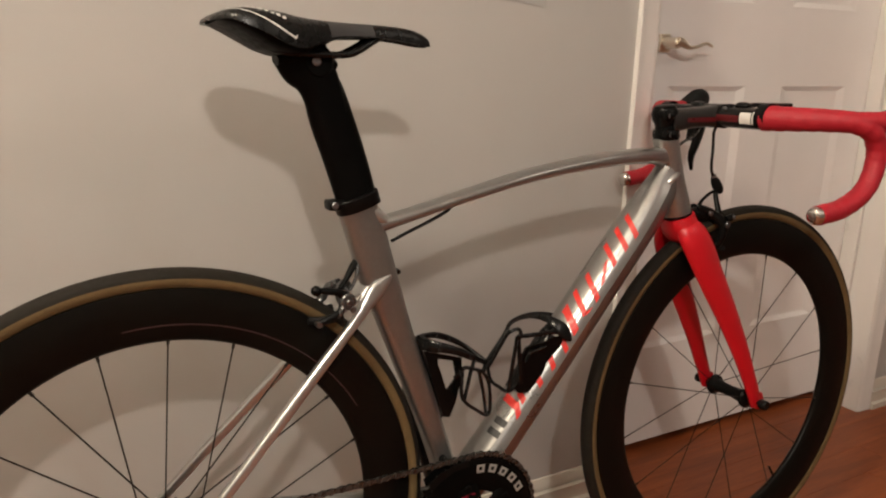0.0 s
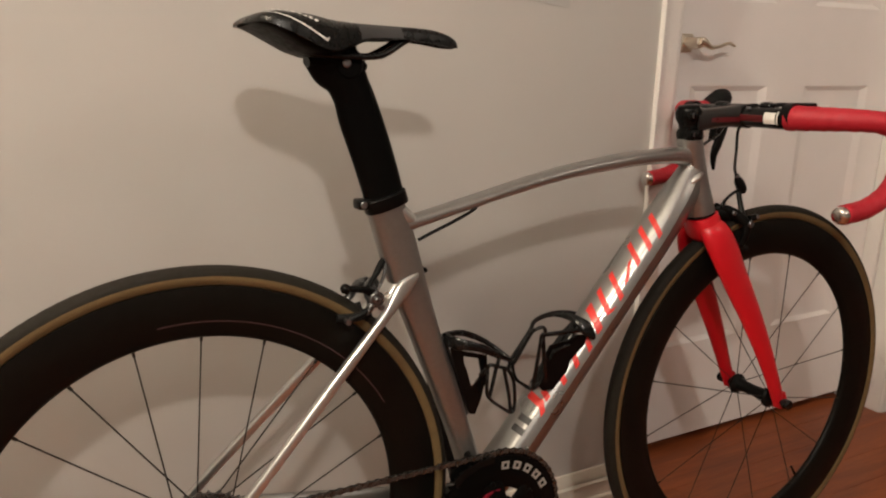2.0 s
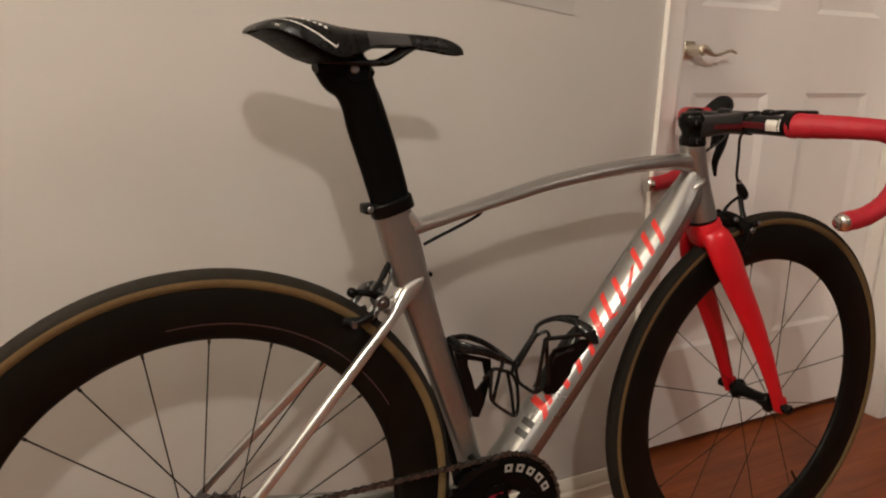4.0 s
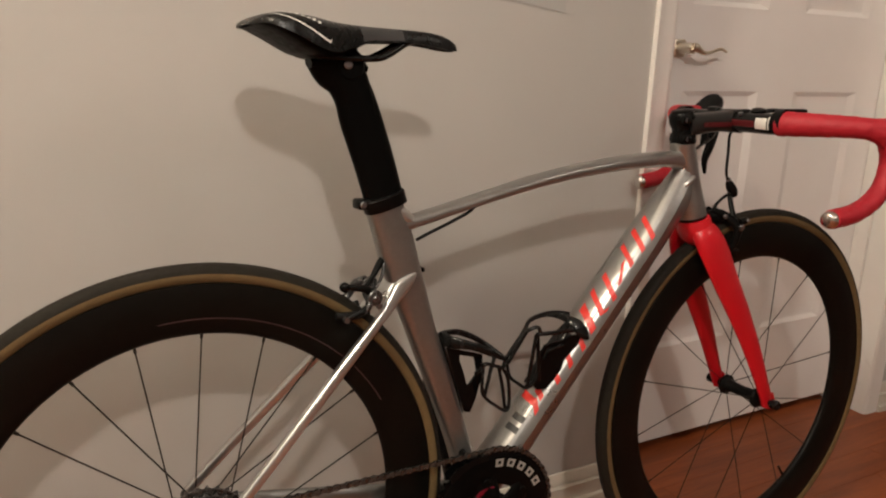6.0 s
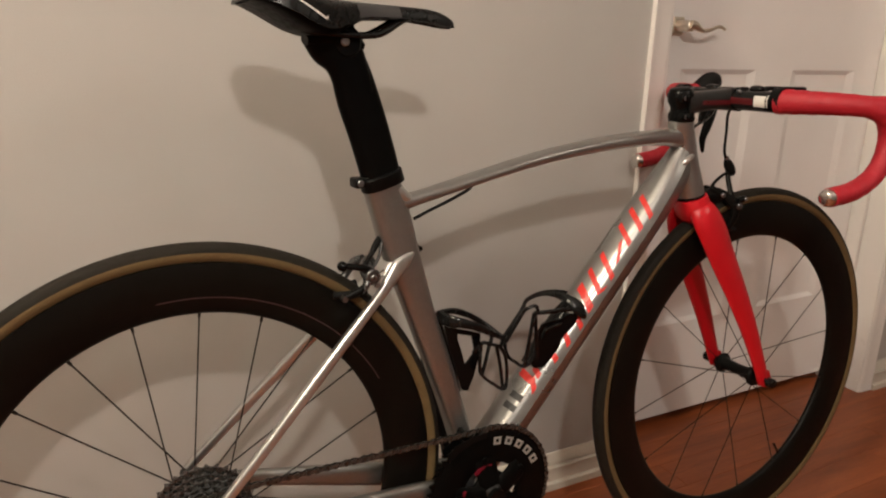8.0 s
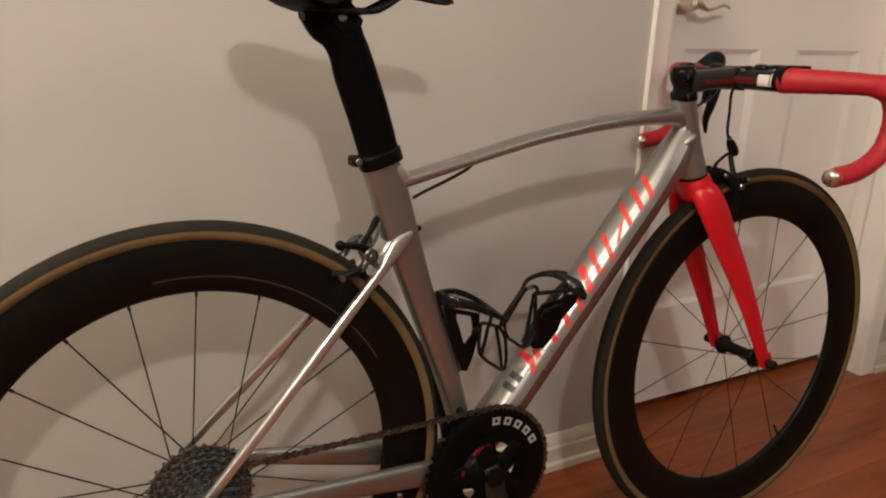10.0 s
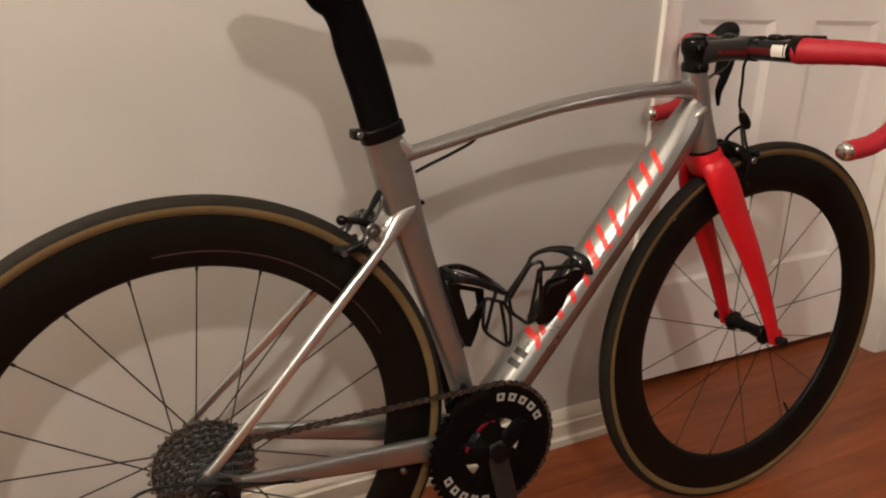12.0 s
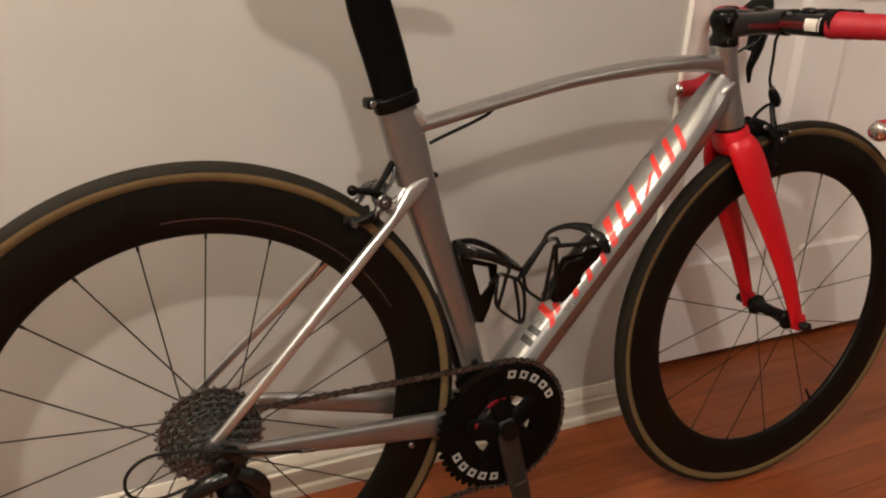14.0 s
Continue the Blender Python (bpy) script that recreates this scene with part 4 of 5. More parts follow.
band(-0.016, -0.062, -22, 14, M_BARRED, "dull red printed stripe")
band(-0.0635, -0.085, -30, 32, M_WHITE, "white printed block mark")
band(0.024, 0.062, -22, 14, M_BARRED, "dull red printed stripe")
band(-0.087, -0.0895, -30, 40, M_WHITE, "white printed block mark")
for y in (-0.050, 0.040):
    part("cable_clip", tube([(0.8740, y - 0.012, BAR_Z + 0.0150, 0.004, 0.003), (0.8740, y - 0.008, BAR_Z + 0.0165, 0.008, 0.0055), (0.8740, y + 0.006, BAR_Z + 0.0165, 0.008, 0.0060), (0.8740, y + 0.011, BAR_Z + 0.0150, 0.004, 0.003)], n=12, ref=(1, 0, 0)), M_BLACK, bar)
part("clip_screw", disc(bmesh.new(), 0.0032, -0.004, 0.004, (0.8570, 0, BAR_Z + 0.0125), 12, 0.0008), M_STEEL, bar).location = (0, -0.030, 0)
part("cable_clip", tube([(0.8700, -0.024, BAR_Z + 0.0160, 0.006, 0.004), (0.8700, -0.034, BAR_Z + 0.0160, 0.006, 0.004)], n=10, ref=(1, 0, 0)), M_RUBBER, bar)

# computer mount in front of the bar
mount = part("computer_mount", tube([(0.874, -0.052, BAR_Z + 0.006, 0.008, 0.008), (0.895, -0.050, BAR_Z + 0.017, 0.007, 0.004), (0.92, -0.062, BAR_Z + 0.018, 0.010, 0.003), (0.945, -0.080, BAR_Z + 0.018, 0.014, 0.003)], n=14), M_SATIN, bar, "black out-front computer mount")

# cables
part("brake_cable", tube([(0.868, -0.010, 0.812, 0.0023), (0.8668, -0.004, 0.7988, 0.0023), (0.8684, -0.003, 0.7715, 0.0023), (0.8703, -0.001, 0.7394, 0.0023), (0.8797, 0, 0.723, 0.0023)], n=10), M_RUBBER, bike, "black brake cable housing")
part("shift_cable", tube([(0.872, 0.030, 0.806, 0.0024), (0.850, 0.018, 0.797, 0.0024), (0.828, 0.008, 0.791, 0.0024), (0.800, -0.004, 0.785, 0.0024), (0.788, -0.006, 0.780, 0.0024)], n=10), M_CHAIN, bike, "dark cable housing entering the frame")
part("rear_brake_cable", tube([(0.384, -0.004, 0.7145, 0.0022), (0.374, -0.006, 0.708, 0.0022), (0.345, -0.008, 0.6965, 0.0022), (0.315, -0.006, 0.6845, 0.0022), (0.296, -0.002, 0.675, 0.0022)], n=10), M_RUBBER, bike, "black brake cable housing leaving the top tube")


front_brake = part("front_brake", tube([(0.828, 0, 0.668, 0.009, 0.009), (0.842, -0.001, 0.668, 0.012, 0.011), (0.856, -0.003, 0.665, 0.011, 0.011), (0.864, -0.004, 0.661, 0.008, 0.008)], n=16), M_SATIN, bike, "black dual-pivot front brake caliper")
for s in (-1, 1):
    part("arm", tube([(0.843, s * 0.006, 0.678, 0.006, 0.006), (0.8570, s * 0.013, 0.6715, 0.0065, 0.0075), (0.8690, s * 0.021, 0.6620, 0.0065, 0.0085), (0.8790, s * 0.0265, 0.6500, 0.006, 0.0085), (0.8780, s * 0.0260, 0.630, 0.0055, 0.007), (0.8740, s * 0.0215, 0.616, 0.005, 0.006)], n=14), M_SATIN, front_brake)
    part("brake_pad", tube([(0.853, s * 0.0165, 0.616, 0.0035, 0.0050), (0.874, s * 0.0165, 0.613, 0.0038, 0.0055), (0.895, s * 0.0165, 0.606, 0.0035, 0.0050)], n=10), M_RUBBER, front_brake)
part("pivot_cap", disc(bmesh.new(), 0.0058, -0.0365, -0.031, (0.8805, 0, 0.6515), 16, 0.0015), M_STEEL, front_brake)
part("cable_bolt", tube([(0.884, -0.027, 0.6590, 0.006), (0.8935, -0.030, 0.6620, 0.0055), (0.8975, -0.031, 0.6630, 0.0035)], n=12), M_SATIN, front_brake)
part("bolt", disc(bmesh.new(), 0.0032, -0.0365, -0.031, (0.8935, 0, 0.6625), 12, 0.001), M_STEEL, front_brake)
part("bolt", disc(bmesh.new(), 0.0042, -0.0270, -0.022, (0.8510, 0, 0.6705), 12, 0.001), M_STEEL, front_brake)
part("barrel_adjuster", tube([(0.8780, 0, 0.7265, 0.0036), (0.8805, 0, 0.7215, 0.0062), (0.8845, 0, 0.7155, 0.0078), (0.8915, 0, 0.7050, 0.0080), (0.8950, 0, 0.6990, 0.0055)], n=16), M_SATIN, front_brake, "black barrel adjuster")
part("cable_collar", tube([(0.8770, 0, 0.7290, 0.0040), (0.8800, 0, 0.7235, 0.0046)], n=14, smooth_path=False), M_STEEL, front_brake)
part("cable_arm", tube([(0.8900, 0, 0.7040, 0.0036, 0.0036), (0.8840, -0.001, 0.6990, 0.0040, 0.0042), (0.8815, -0.008, 0.6820, 0.0042, 0.0046), (0.8780, -0.019, 0.6620, 0.0050, 0.0055)], n=12), M_SATIN, front_brake)
part("release_lever", tube([(0.8840, -0.002, 0.7035, 0.0028), (0.8720, -0.003, 0.7010, 0.0026), (0.8590, -0.004, 0.6950, 0.0026), (0.8470, -0.006, 0.6880, 0.0028), (0.8408, -0.008, 0.6800, 0.0036), (0.8440, -0.008, 0.6760, 0.0036)], n=10), M_SATIN, front_brake)

rear_brake = part("rear_brake", tube([(0.232, 0.000, 0.624, 0.009, 0.009), (0.225, -0.010, 0.622, 0.0095, 0.0105), (0.2215, -0.020, 0.616, 0.0095, 0.0115), (0.2220, -0.027, 0.608, 0.0075, 0.0090)], n=16, ref=(1, 0, 0)), M_SILVER, bike, "grey metal dual-pivot rear brake caliper")
for s in (-1, 1):
    part("arm", tube([(0.228, s * 0.010, 0.626, 0.0055, 0.006), (0.2190, s * 0.024, 0.618, 0.0055, 0.0065), (0.2160, s * 0.032, 0.607, 0.0050, 0.0060), (0.2120, s * 0.0335, 0.600, 0.0045, 0.0055), (0.2060, s * 0.0330, 0.596, 0.0040, 0.0048)], n=12, ref=(1, 0, 0)), M_SILVER, rear_brake)
    part("pad_holder", tube([(0.2160, s * 0.0325, 0.6035, 0.0040, 0.0045), (0.2060, s * 0.0345, 0.5975, 0.0042, 0.0048), (0.1940, s * 0.0345, 0.5930, 0.0040, 0.0046), (0.1822, s * 0.0335, 0.5890, 0.0032, 0.0038)], n=12), M_SATIN, rear_brake)
    part("brake_pad", tube([(0.2210, s * 0.0175, 0.592, 0.0040, 0.0055), (0.2000, s * 0.0180, 0.588, 0.0042, 0.0058), (0.1760, s * 0.0175, 0.590, 0.0038, 0.0050)], n=10), M_RUBBER, rear_brake)
    bm = bmesh.new()
    rod(bm, (0.1835, s * 0.030, 0.5895), (0.1835, s * 0.0395, 0.5895), 0.0038, n=12)
    part("pad_bolt", bm, M_STEEL, rear_brake)
for x, y, z, r in ((0.2205, -0.033, 0.6185, 0.0042), (0.2150, -0.0385, 0.6040, 0.0038), (0.2325, -0.028, 0.5985, 0.0040)):
    part("bolt", disc(bmesh.new(), r, y, y + 0.006, (x, 0, z), 12, 0.001), M_STEEL, rear_brake)
bm = bmesh.new()
rod(bm, (0.2485, -0.011, 0.6110), (0.2310, -0.020, 0.6070), 0.0036, 0.0030, n=12)
part("pivot_bolt", bm, M_CHROME, rear_brake, "bright steel bolt")
part("quick_release", tube([(0.2190, -0.030, 0.6200, 0.004, 0.006), (0.2080, -0.035, 0.6265, 0.0038, 0.0048), (0.1940, -0.037, 0.6300, 0.0036, 0.0042), (0.1850, -0.036, 0.6315, 0.0036, 0.0040)], n=12), M_SATIN, rear_brake)
part("cam_plate", disc(bmesh.new(), 0.0105, -0.0375, -0.0300, (0.2225, 0, 0.6125), 24, 0.002), M_SILVER, rear_brake)
part("cam_bolt", disc(bmesh.new(), 0.0042, -0.0405, -0.0370, (0.2225, 0, 0.6125), 14, 0.001), M_STEEL, rear_brake)
part("knob", lathe(bmesh.new(), [(1e-4, -0.0435), (0.0036, -0.0428), (0.0060, -0.0402), (0.0066, -0.0370), (0.0060, -0.0335), (0.0036, -0.0312), (1e-4, -0.0305)], (0.1814, 0, 0.6318), 20), M_GLOSS, rear_brake, "glossy black release knob")
part("barrel_adjuster", tube([(0.2480, -0.002, 0.6570, 0.0030), (0.2430, -0.006, 0.6520, 0.0048), (0.2360, -0.011, 0.6455, 0.0046), (0.2270, -0.017, 0.6365, 0.0036), (0.2158, -0.024, 0.6266, 0.0034)], n=14), M_SATIN, rear_brake)
part("inner_cable", tube([(0.2470, -0.004, 0.6560, 0.0030), (0.2440, -0.012, 0.6440, 0.0024), (0.2360, -0.020, 0.6310, 0.0022), (0.2250, -0.027, 0.6210, 0.0020)], n=8), M_SILVER, rear_brake)

# bottle cages
def strands(parent, mat, *lists, r=(0.0032, 0.0026)):
    for rows in lists:
        part("strand", tube([(*p, *r) for p in rows], n=10), mat, parent)


cage = part("bottle_cage", tube([(0.3285, 0, 0.540, 0.008, 0.0025), (0.3330, 0, 0.528, 0.013, 0.0035), (0.3490, 0, 0.478, 0.013, 0.0035), (0.3690, 0, 0.416, 0.006, 0.003)], n=14), M_BLACK, bike, "glossy black bottle cage on the seat tube")
part("band", tube([(0.3360, -0.004, 0.5335, 0.004, 0.0085), (0.3388, -0.016, 0.5325, 0.0035, 0.0090), (0.3440, -0.027, 0.5320, 0.003, 0.0085), (0.3556, -0.034, 0.5300, 0.003, 0.0070), (0.3766, -0.036, 0.5225, 0.003, 0.0060), (0.4029, -0.030, 0.5075, 0.003, 0.0048), (0.4337, -0.014, 0.4895, 0.003, 0.0034)], n=12), M_BLACK, cage)
part("back_band", tube([(0.3360, 0.002, 0.5370, 0.003, 0.0040), (0.3512, 0.012, 0.5340, 0.003, 0.0045), (0.3786, 0.026, 0.5265, 0.003, 0.0048), (0.4076, 0.034, 0.5125, 0.003, 0.0045), (0.4307, 0.032, 0.4975, 0.003, 0.0038), (0.4445, 0.014, 0.4850, 0.003, 0.0032), (0.4446, -0.002, 0.4830, 0.003, 0.0032)], n=12), M_BLACK, cage)
WEB_OUT = [(0.3330, 0.5255), (0.3900, 0.5070), (0.3905, 0.4790), (0.3801, 0.4425), (0.3715, 0.4238), (0.3625, 0.4260), (0.3470, 0.4737)]
WEB_IN = [(0.3530, 0.5120), (0.3770, 0.5050), (0.3820, 0.4800), (0.3690, 0.4655), (0.3655, 0.4650), (0.3590, 0.4880), (0.3530, 0.5040)]


def pierced(outer, inner, y0, y1):
    """A flat plate with a window: two loops of the same count, between two y planes."""
    bm = bmesh.new()
    rings = [[bm.verts.new((x, y, z)) for x, z in loop] for y in (y0, y1) for loop in (outer, inner)]
    a0, b0, a1, b1 = rings
    n = len(outer)
    for i in range(n):
        j = (i + 1) % n
        for quad in ((a0[i], a0[j], b0[j], b0[i]), (a1[j], a1[i], b1[i], b1[j]), (a0[j], a0[i], a1[i], a1[j]), (b0[i], b0[j], b1[j], b1[i])):
            bm.faces.new(quad)
    return bm


part("side_web", pierced(WEB_OUT, WEB_IN, -0.0235, -0.0195), M_GLOSS, cage, smooth=20)
strands(cage, M_BLACK, [(0.3859, -0.032, 0.4915), (0.3891, -0.034, 0.4966), (0.408, -0.030, 0.4888), (0.4241, -0.024, 0.4795), (0.4369, -0.020, 0.4573), (0.4417, -0.016, 0.4200), (0.4353, -0.016, 0.4103), (0.4137, -0.024, 0.4256), (0.3916, -0.032, 0.4442), (0.3838, -0.034, 0.4591), (0.3859, -0.032, 0.4915)],
        [(0.3996, -0.032, 0.4900), (0.3941, -0.033, 0.4695), (0.3889, -0.032, 0.4470)], [(0.4164, -0.026, 0.4830), (0.4264, -0.022, 0.4469), (0.4352, -0.016, 0.4110)],
        [(0.4078, -0.028, 0.5060), (0.401, -0.031, 0.4885)], [(0.4360, -0.012, 0.4880), (0.4241, -0.024, 0.4790)], [(0.3785, -0.0235, 0.4800), (0.3885, -0.033, 0.4960)])
cage = part("bottle_cage", tube([(0.556, 0, 0.5225, 0.006, 0.003), (0.550, 0, 0.5150, 0.010, 0.004), (0.540, 0, 0.503, 0.014, 0.004), (0.508, 0, 0.4655, 0.013, 0.004), (0.484, 0, 0.437, 0.009, 0.003)], n=14), M_BLACK, bike, "glossy black bottle cage on the down tube")
part("back_band", tube([(0.4441, -0.002, 0.4860, 0.003, 0.0030), (0.4831, 0.012, 0.5164, 0.003, 0.0030), (0.4992, 0.022, 0.5272, 0.003, 0.0036), (0.5262, 0.032, 0.5297, 0.003, 0.0042), (0.5531, 0.036, 0.5278, 0.003, 0.0055), (0.5788, 0.034, 0.5203, 0.003, 0.0085), (0.5940, 0.026, 0.5080, 0.003, 0.0115), (0.5935, 0.012, 0.5015, 0.003, 0.0125), (0.5840, -0.004, 0.5030, 0.003, 0.0110), (0.5700, -0.016, 0.5060, 0.003, 0.0080)], n=12), M_BLACK, cage)
part("band", tube([(0.4735, -0.0355, 0.5275, 0.0028, 0.0034), (0.5021, -0.036, 0.5260, 0.003, 0.0034), (0.5366, -0.030, 0.5225, 0.003, 0.0038), (0.5640, -0.019, 0.5160, 0.003, 0.0048), (0.5740, -0.010, 0.5110, 0.003, 0.0060)], n=12), M_BLACK, cage)
strands(cage, M_BLACK, [(0.4420, -0.008, 0.4810), (0.4450, -0.010, 0.4850), (0.4623, -0.022, 0.5259), (0.4640, -0.030, 0.5345), (0.4757, -0.034, 0.5376), (0.4795, -0.036, 0.5285)],
        [(0.4720, -0.036, 0.5280), (0.4675, -0.034, 0.4914), (0.4652, -0.026, 0.4450)],
        [(0.4432, -0.004, 0.4810), (0.4472, -0.008, 0.4583), (0.4561, -0.016, 0.4490), (0.4657, -0.024, 0.4431), (0.4754, -0.028, 0.4516), (0.4829, -0.028, 0.4703)])
part("clasp", tube([(0.5403, 0.004, 0.5359, 0.003, 0.0045), (0.5445, -0.01, 0.5357, 0.003, 0.0058), (0.5481, -0.022, 0.5316, 0.003, 0.0085), (0.5541, -0.031, 0.524, 0.003, 0.0105), (0.5621, -0.035, 0.5128, 0.003, 0.007), (0.5663, -0.0355, 0.5072, 0.003, 0.003)], n=12), M_BLACK, cage)
web = [(0.4957, 0.5045), (0.5072, 0.5072), (0.5269, 0.5070), (0.5434, 0.5133), (0.5600, 0.5110), (0.5568, 0.4975), (0.5434, 0.4872), (0.5302, 0.4760), (0.5254, 0.4582), (0.5142, 0.4486), (0.5000, 0.4367), (0.4833, 0.4378), (0.4760, 0.4461), (0.4779, 0.4624), (0.4866, 0.4801), (0.4895, 0.4952)]
slot = [(0.4990, 0.4990), (0.5060, 0.5005), (0.5063, 0.4985), (0.5045, 0.4965), (0.5030, 0.4945), (0.5015, 0.4925), (0.5000, 0.4900), (0.4985, 0.4880), (0.4970, 0.4855), (0.4955, 0.4835), (0.4940, 0.4820), (0.4925, 0.4825), (0.4920, 0.4850), (0.4930, 0.4885), (0.4945, 0.4925), (0.4965, 0.4960)]
part("side_web", pierced(web, slot, -0.0270, -0.0225), M_GLOSS, cage, smooth=0)
part("rib", tube([(0.4790, -0.030, 0.5230, 0.0028), (0.4815, -0.030, 0.4850, 0.0032), (0.4850, -0.028, 0.4520, 0.0034)], n=10), M_BLACK, cage)
part("rib", tube([(0.4990, -0.029, 0.4960, 0.0026), (0.5120, -0.029, 0.4990, 0.0026), (0.5280, -0.028, 0.5010, 0.0022)], n=10), M_BLACK, cage)

# crankset
RING_Y = -0.048


def toothed(bm, teeth, r_root, r_tip, hole, y0, y1, turn=0.0, slim=0.0):
    """A flat toothed ring about the y axis."""
    inner0, inner1, outer0, outer1 = [], [], [], []
    n = teeth * 4
    for i in range(n):
        a = 2 * math.pi * (i + turn) / n
        r = (r_root, r_tip, r_tip, r_root)[i % 4]
        da = (slim, slim + 0.12, -slim - 0.12, -slim)[i % 4] * 2 * math.pi / n
        for lst, rr, y, w in ((inner0, hole, y0, a), (inner1, hole, y1, a), (outer0, r, y0, a + da), (outer1, r, y1, a + da)):
            lst.append(bm.verts.new((rr * math.cos(w), y, rr * math.sin(w))))
    for i in range(n):
        j = (i + 1) % n
        bm.faces.new((inner0[i], outer0[i], outer0[j], inner0[j]))
        bm.faces.new((inner1[i], inner1[j], outer1[j], outer1[i]))
        bm.faces.new((outer0[i], outer1[i], outer1[j], outer0[j]))
        bm.faces.new((inner0[i], inner0[j], inner1[j], inner1[i]))
    return bm


ring = part("chainring", toothed(bmesh.new(), 50, 0.0975, 0.1035, 0.060, RING_Y - 0.002, RING_Y + 0.002), M_MECH, bike, "black outer chainring with white block marks", smooth=20)
ring.location = BB
part("ring_face", lathe(bmesh.new(), [(0.047, RING_Y - 0.0025), (0.051, RING_Y - 0.0045), (0.0895, RING_Y - 0.0045), (0.0945, RING_Y - 0.0025), (0.0945, RING_Y), (0.047, RING_Y)], (0, 0, 0), 96, loop=True), M_MECH, ring, "black plate of the chainring")
inner = part("inner_chainring", toothed(bmesh.new(), 34, 0.0655, 0.0705, 0.05, RING_Y + 0.0055, RING_Y + 0.0085), M_MECH, ring, smooth=20)


def print_blocks(start, count, turn):
    """Plain white blocks along the ring's face, standing in for a brand's lettering."""
    for i in range(count):
        mid = start - turn * i
        y0 = RING_Y - 0.0049
        bm = bmesh.new()
        for r0, r1, b0, b1 in ((0.0752, 0.0784, -4.4, 4.4), (0.0838, 0.0870, -4.4, 4.4), (0.0783, 0.0839, -4.4, -1.9), (0.0783, 0.0839, 1.9, 4.4)):
            prof = [(r0, y0 + 0.0004), (r0, y0), (r1, y0), (r1, y0 + 0.0004)]
            lathe(bm, prof, (0, 0, 0), 4, loop=True, a0=mid + b0, a1=mid + b1, caps=True)
        part("block_mark", bm, M_PALE, ring, "white printed block mark", smooth=0)



print_blocks(84.0, 5, 14.2)
print_blocks(261.0, 5, 14.2)
part("spider_boss", disc(bmesh.new(), 0.0335, RING_Y - 0.008, RING_Y + 0.002, n=40, chamfer=0.003), M_MECH, ring)
# spider: five arms with red accents and bolts
for i in range(5):
    a = radians(-77 + 36 + 72 * i)
    d = Vector((math.cos(a), 0, math.sin(a)))
    p0, p1, p2 = d * 0.012, d * 0.038, d * 0.0585
    arm = part("spider_arm", tube([(p0.x, RING_Y - 0.010, p0.z, 0.006, 0.016), (p1.x, RING_Y - 0.006, p1.z, 0.0045, 0.0175), (p2.x, RING_Y - 0.002, p2.z, 0.004, 0.0185)], n=12), M_MECH, ring)
    part("ring_bolt", disc(bmesh.new(), 0.0055, RING_Y - 0.0075, RING_Y - 0.004, (d.x * 0.0565, 0, d.z * 0.0565), 14, 0.001), M_MECH, ring)
for a0, a1, r in ((92, 128, 0.0465), (160, 172, 0.0465)):
    rows = [(r * math.cos(radians(a0 + (a1 - a0) * k / 4)), RING_Y - 0.0065, r * math.sin(radians(a0 + (a1 - a0) * k / 4)), 0.002, (0.003, 0.0045, 0.005, 0.0045, 0.003)[k]) for k in range(5)]
    part("accent", tube(rows, n=10), M_REDANO, ring, "red anodised accent")


def crank_arm(s, ang):
    a = radians(ang)
    d = Vector((math.cos(a), 0, math.sin(a)))
    y = -0.055 if s < 0 else 0.055
    rows = []
    for t, w, h, dy in ((-0.019, 0.005, 0.008, 0.0), (-0.013, 0.0100, 0.015, 0.0), (0.006, 0.012, 0.0180, 0.0), (0.035, 0.010, 0.0165, 0.004), (0.09, 0.0085, 0.0160, 0.010), (0.14, 0.0078, 0.0135, 0.015), (0.168, 0.0078, 0.0140, 0.0165), (0.180, 0.0065, 0.010, 0.0165), (0.184, 0.004, 0.005, 0.0165)):
        rows.append((BB[0] + d.x * t, y + s * dy, BB[2] + d.z * t, w, h))
    c = part("crank_arm", tube(rows, n=18, power=2.6), M_STEM, bike, "satin black crank arm")
    bolt = (BB[0], 0, BB[2])
    if s > 0:
        part("crank_bolt", disc(bmesh.new(), 0.0095, min(y + s * 0.009, y + s * 0.0135), max(y + s * 0.009, y + s * 0.0135), bolt, 20, 0.0015), M_BLACK, c)
    b0 = (BB[0] + d.x * 0.1675, 0, BB[2] + d.z * 0.1675)
    part("pedal_boss", disc(bmesh.new(), 0.0095, min(y + s * 0.008, y + s * 0.025), max(y + s * 0.008, y + s * 0.025), b0, 20, 0.001), M_STEEL, c)
    return c


arm = crank_arm(-1, -77)
crank_arm(1, 103)
d = Vector((math.cos(radians(-77)), 0, math.sin(radians(-77))))
bm = bmesh.new()
e = Vector((-d.z, 0, d.x))
vs = []
for t, w in ((0.086, -0.010), (0.086, 0.010), (0.092, 0.010), (0.092, -0.010)):
    q = Vector(BB) + d * t + e * w
    vs.append(bm.verts.new((q.x, -0.0748, q.z)))
bm.faces.new(vs)
part("block_mark", bm, M_GREY, arm, "dark grey printed block mark", smooth=0)
bm = bmesh.new()
rod(bm, (BB[0], -0.072, BB[2]), (BB[0], 0.072, BB[2]), 0.014, n=20)
part("spindle", bm, M_SATIN, bike)

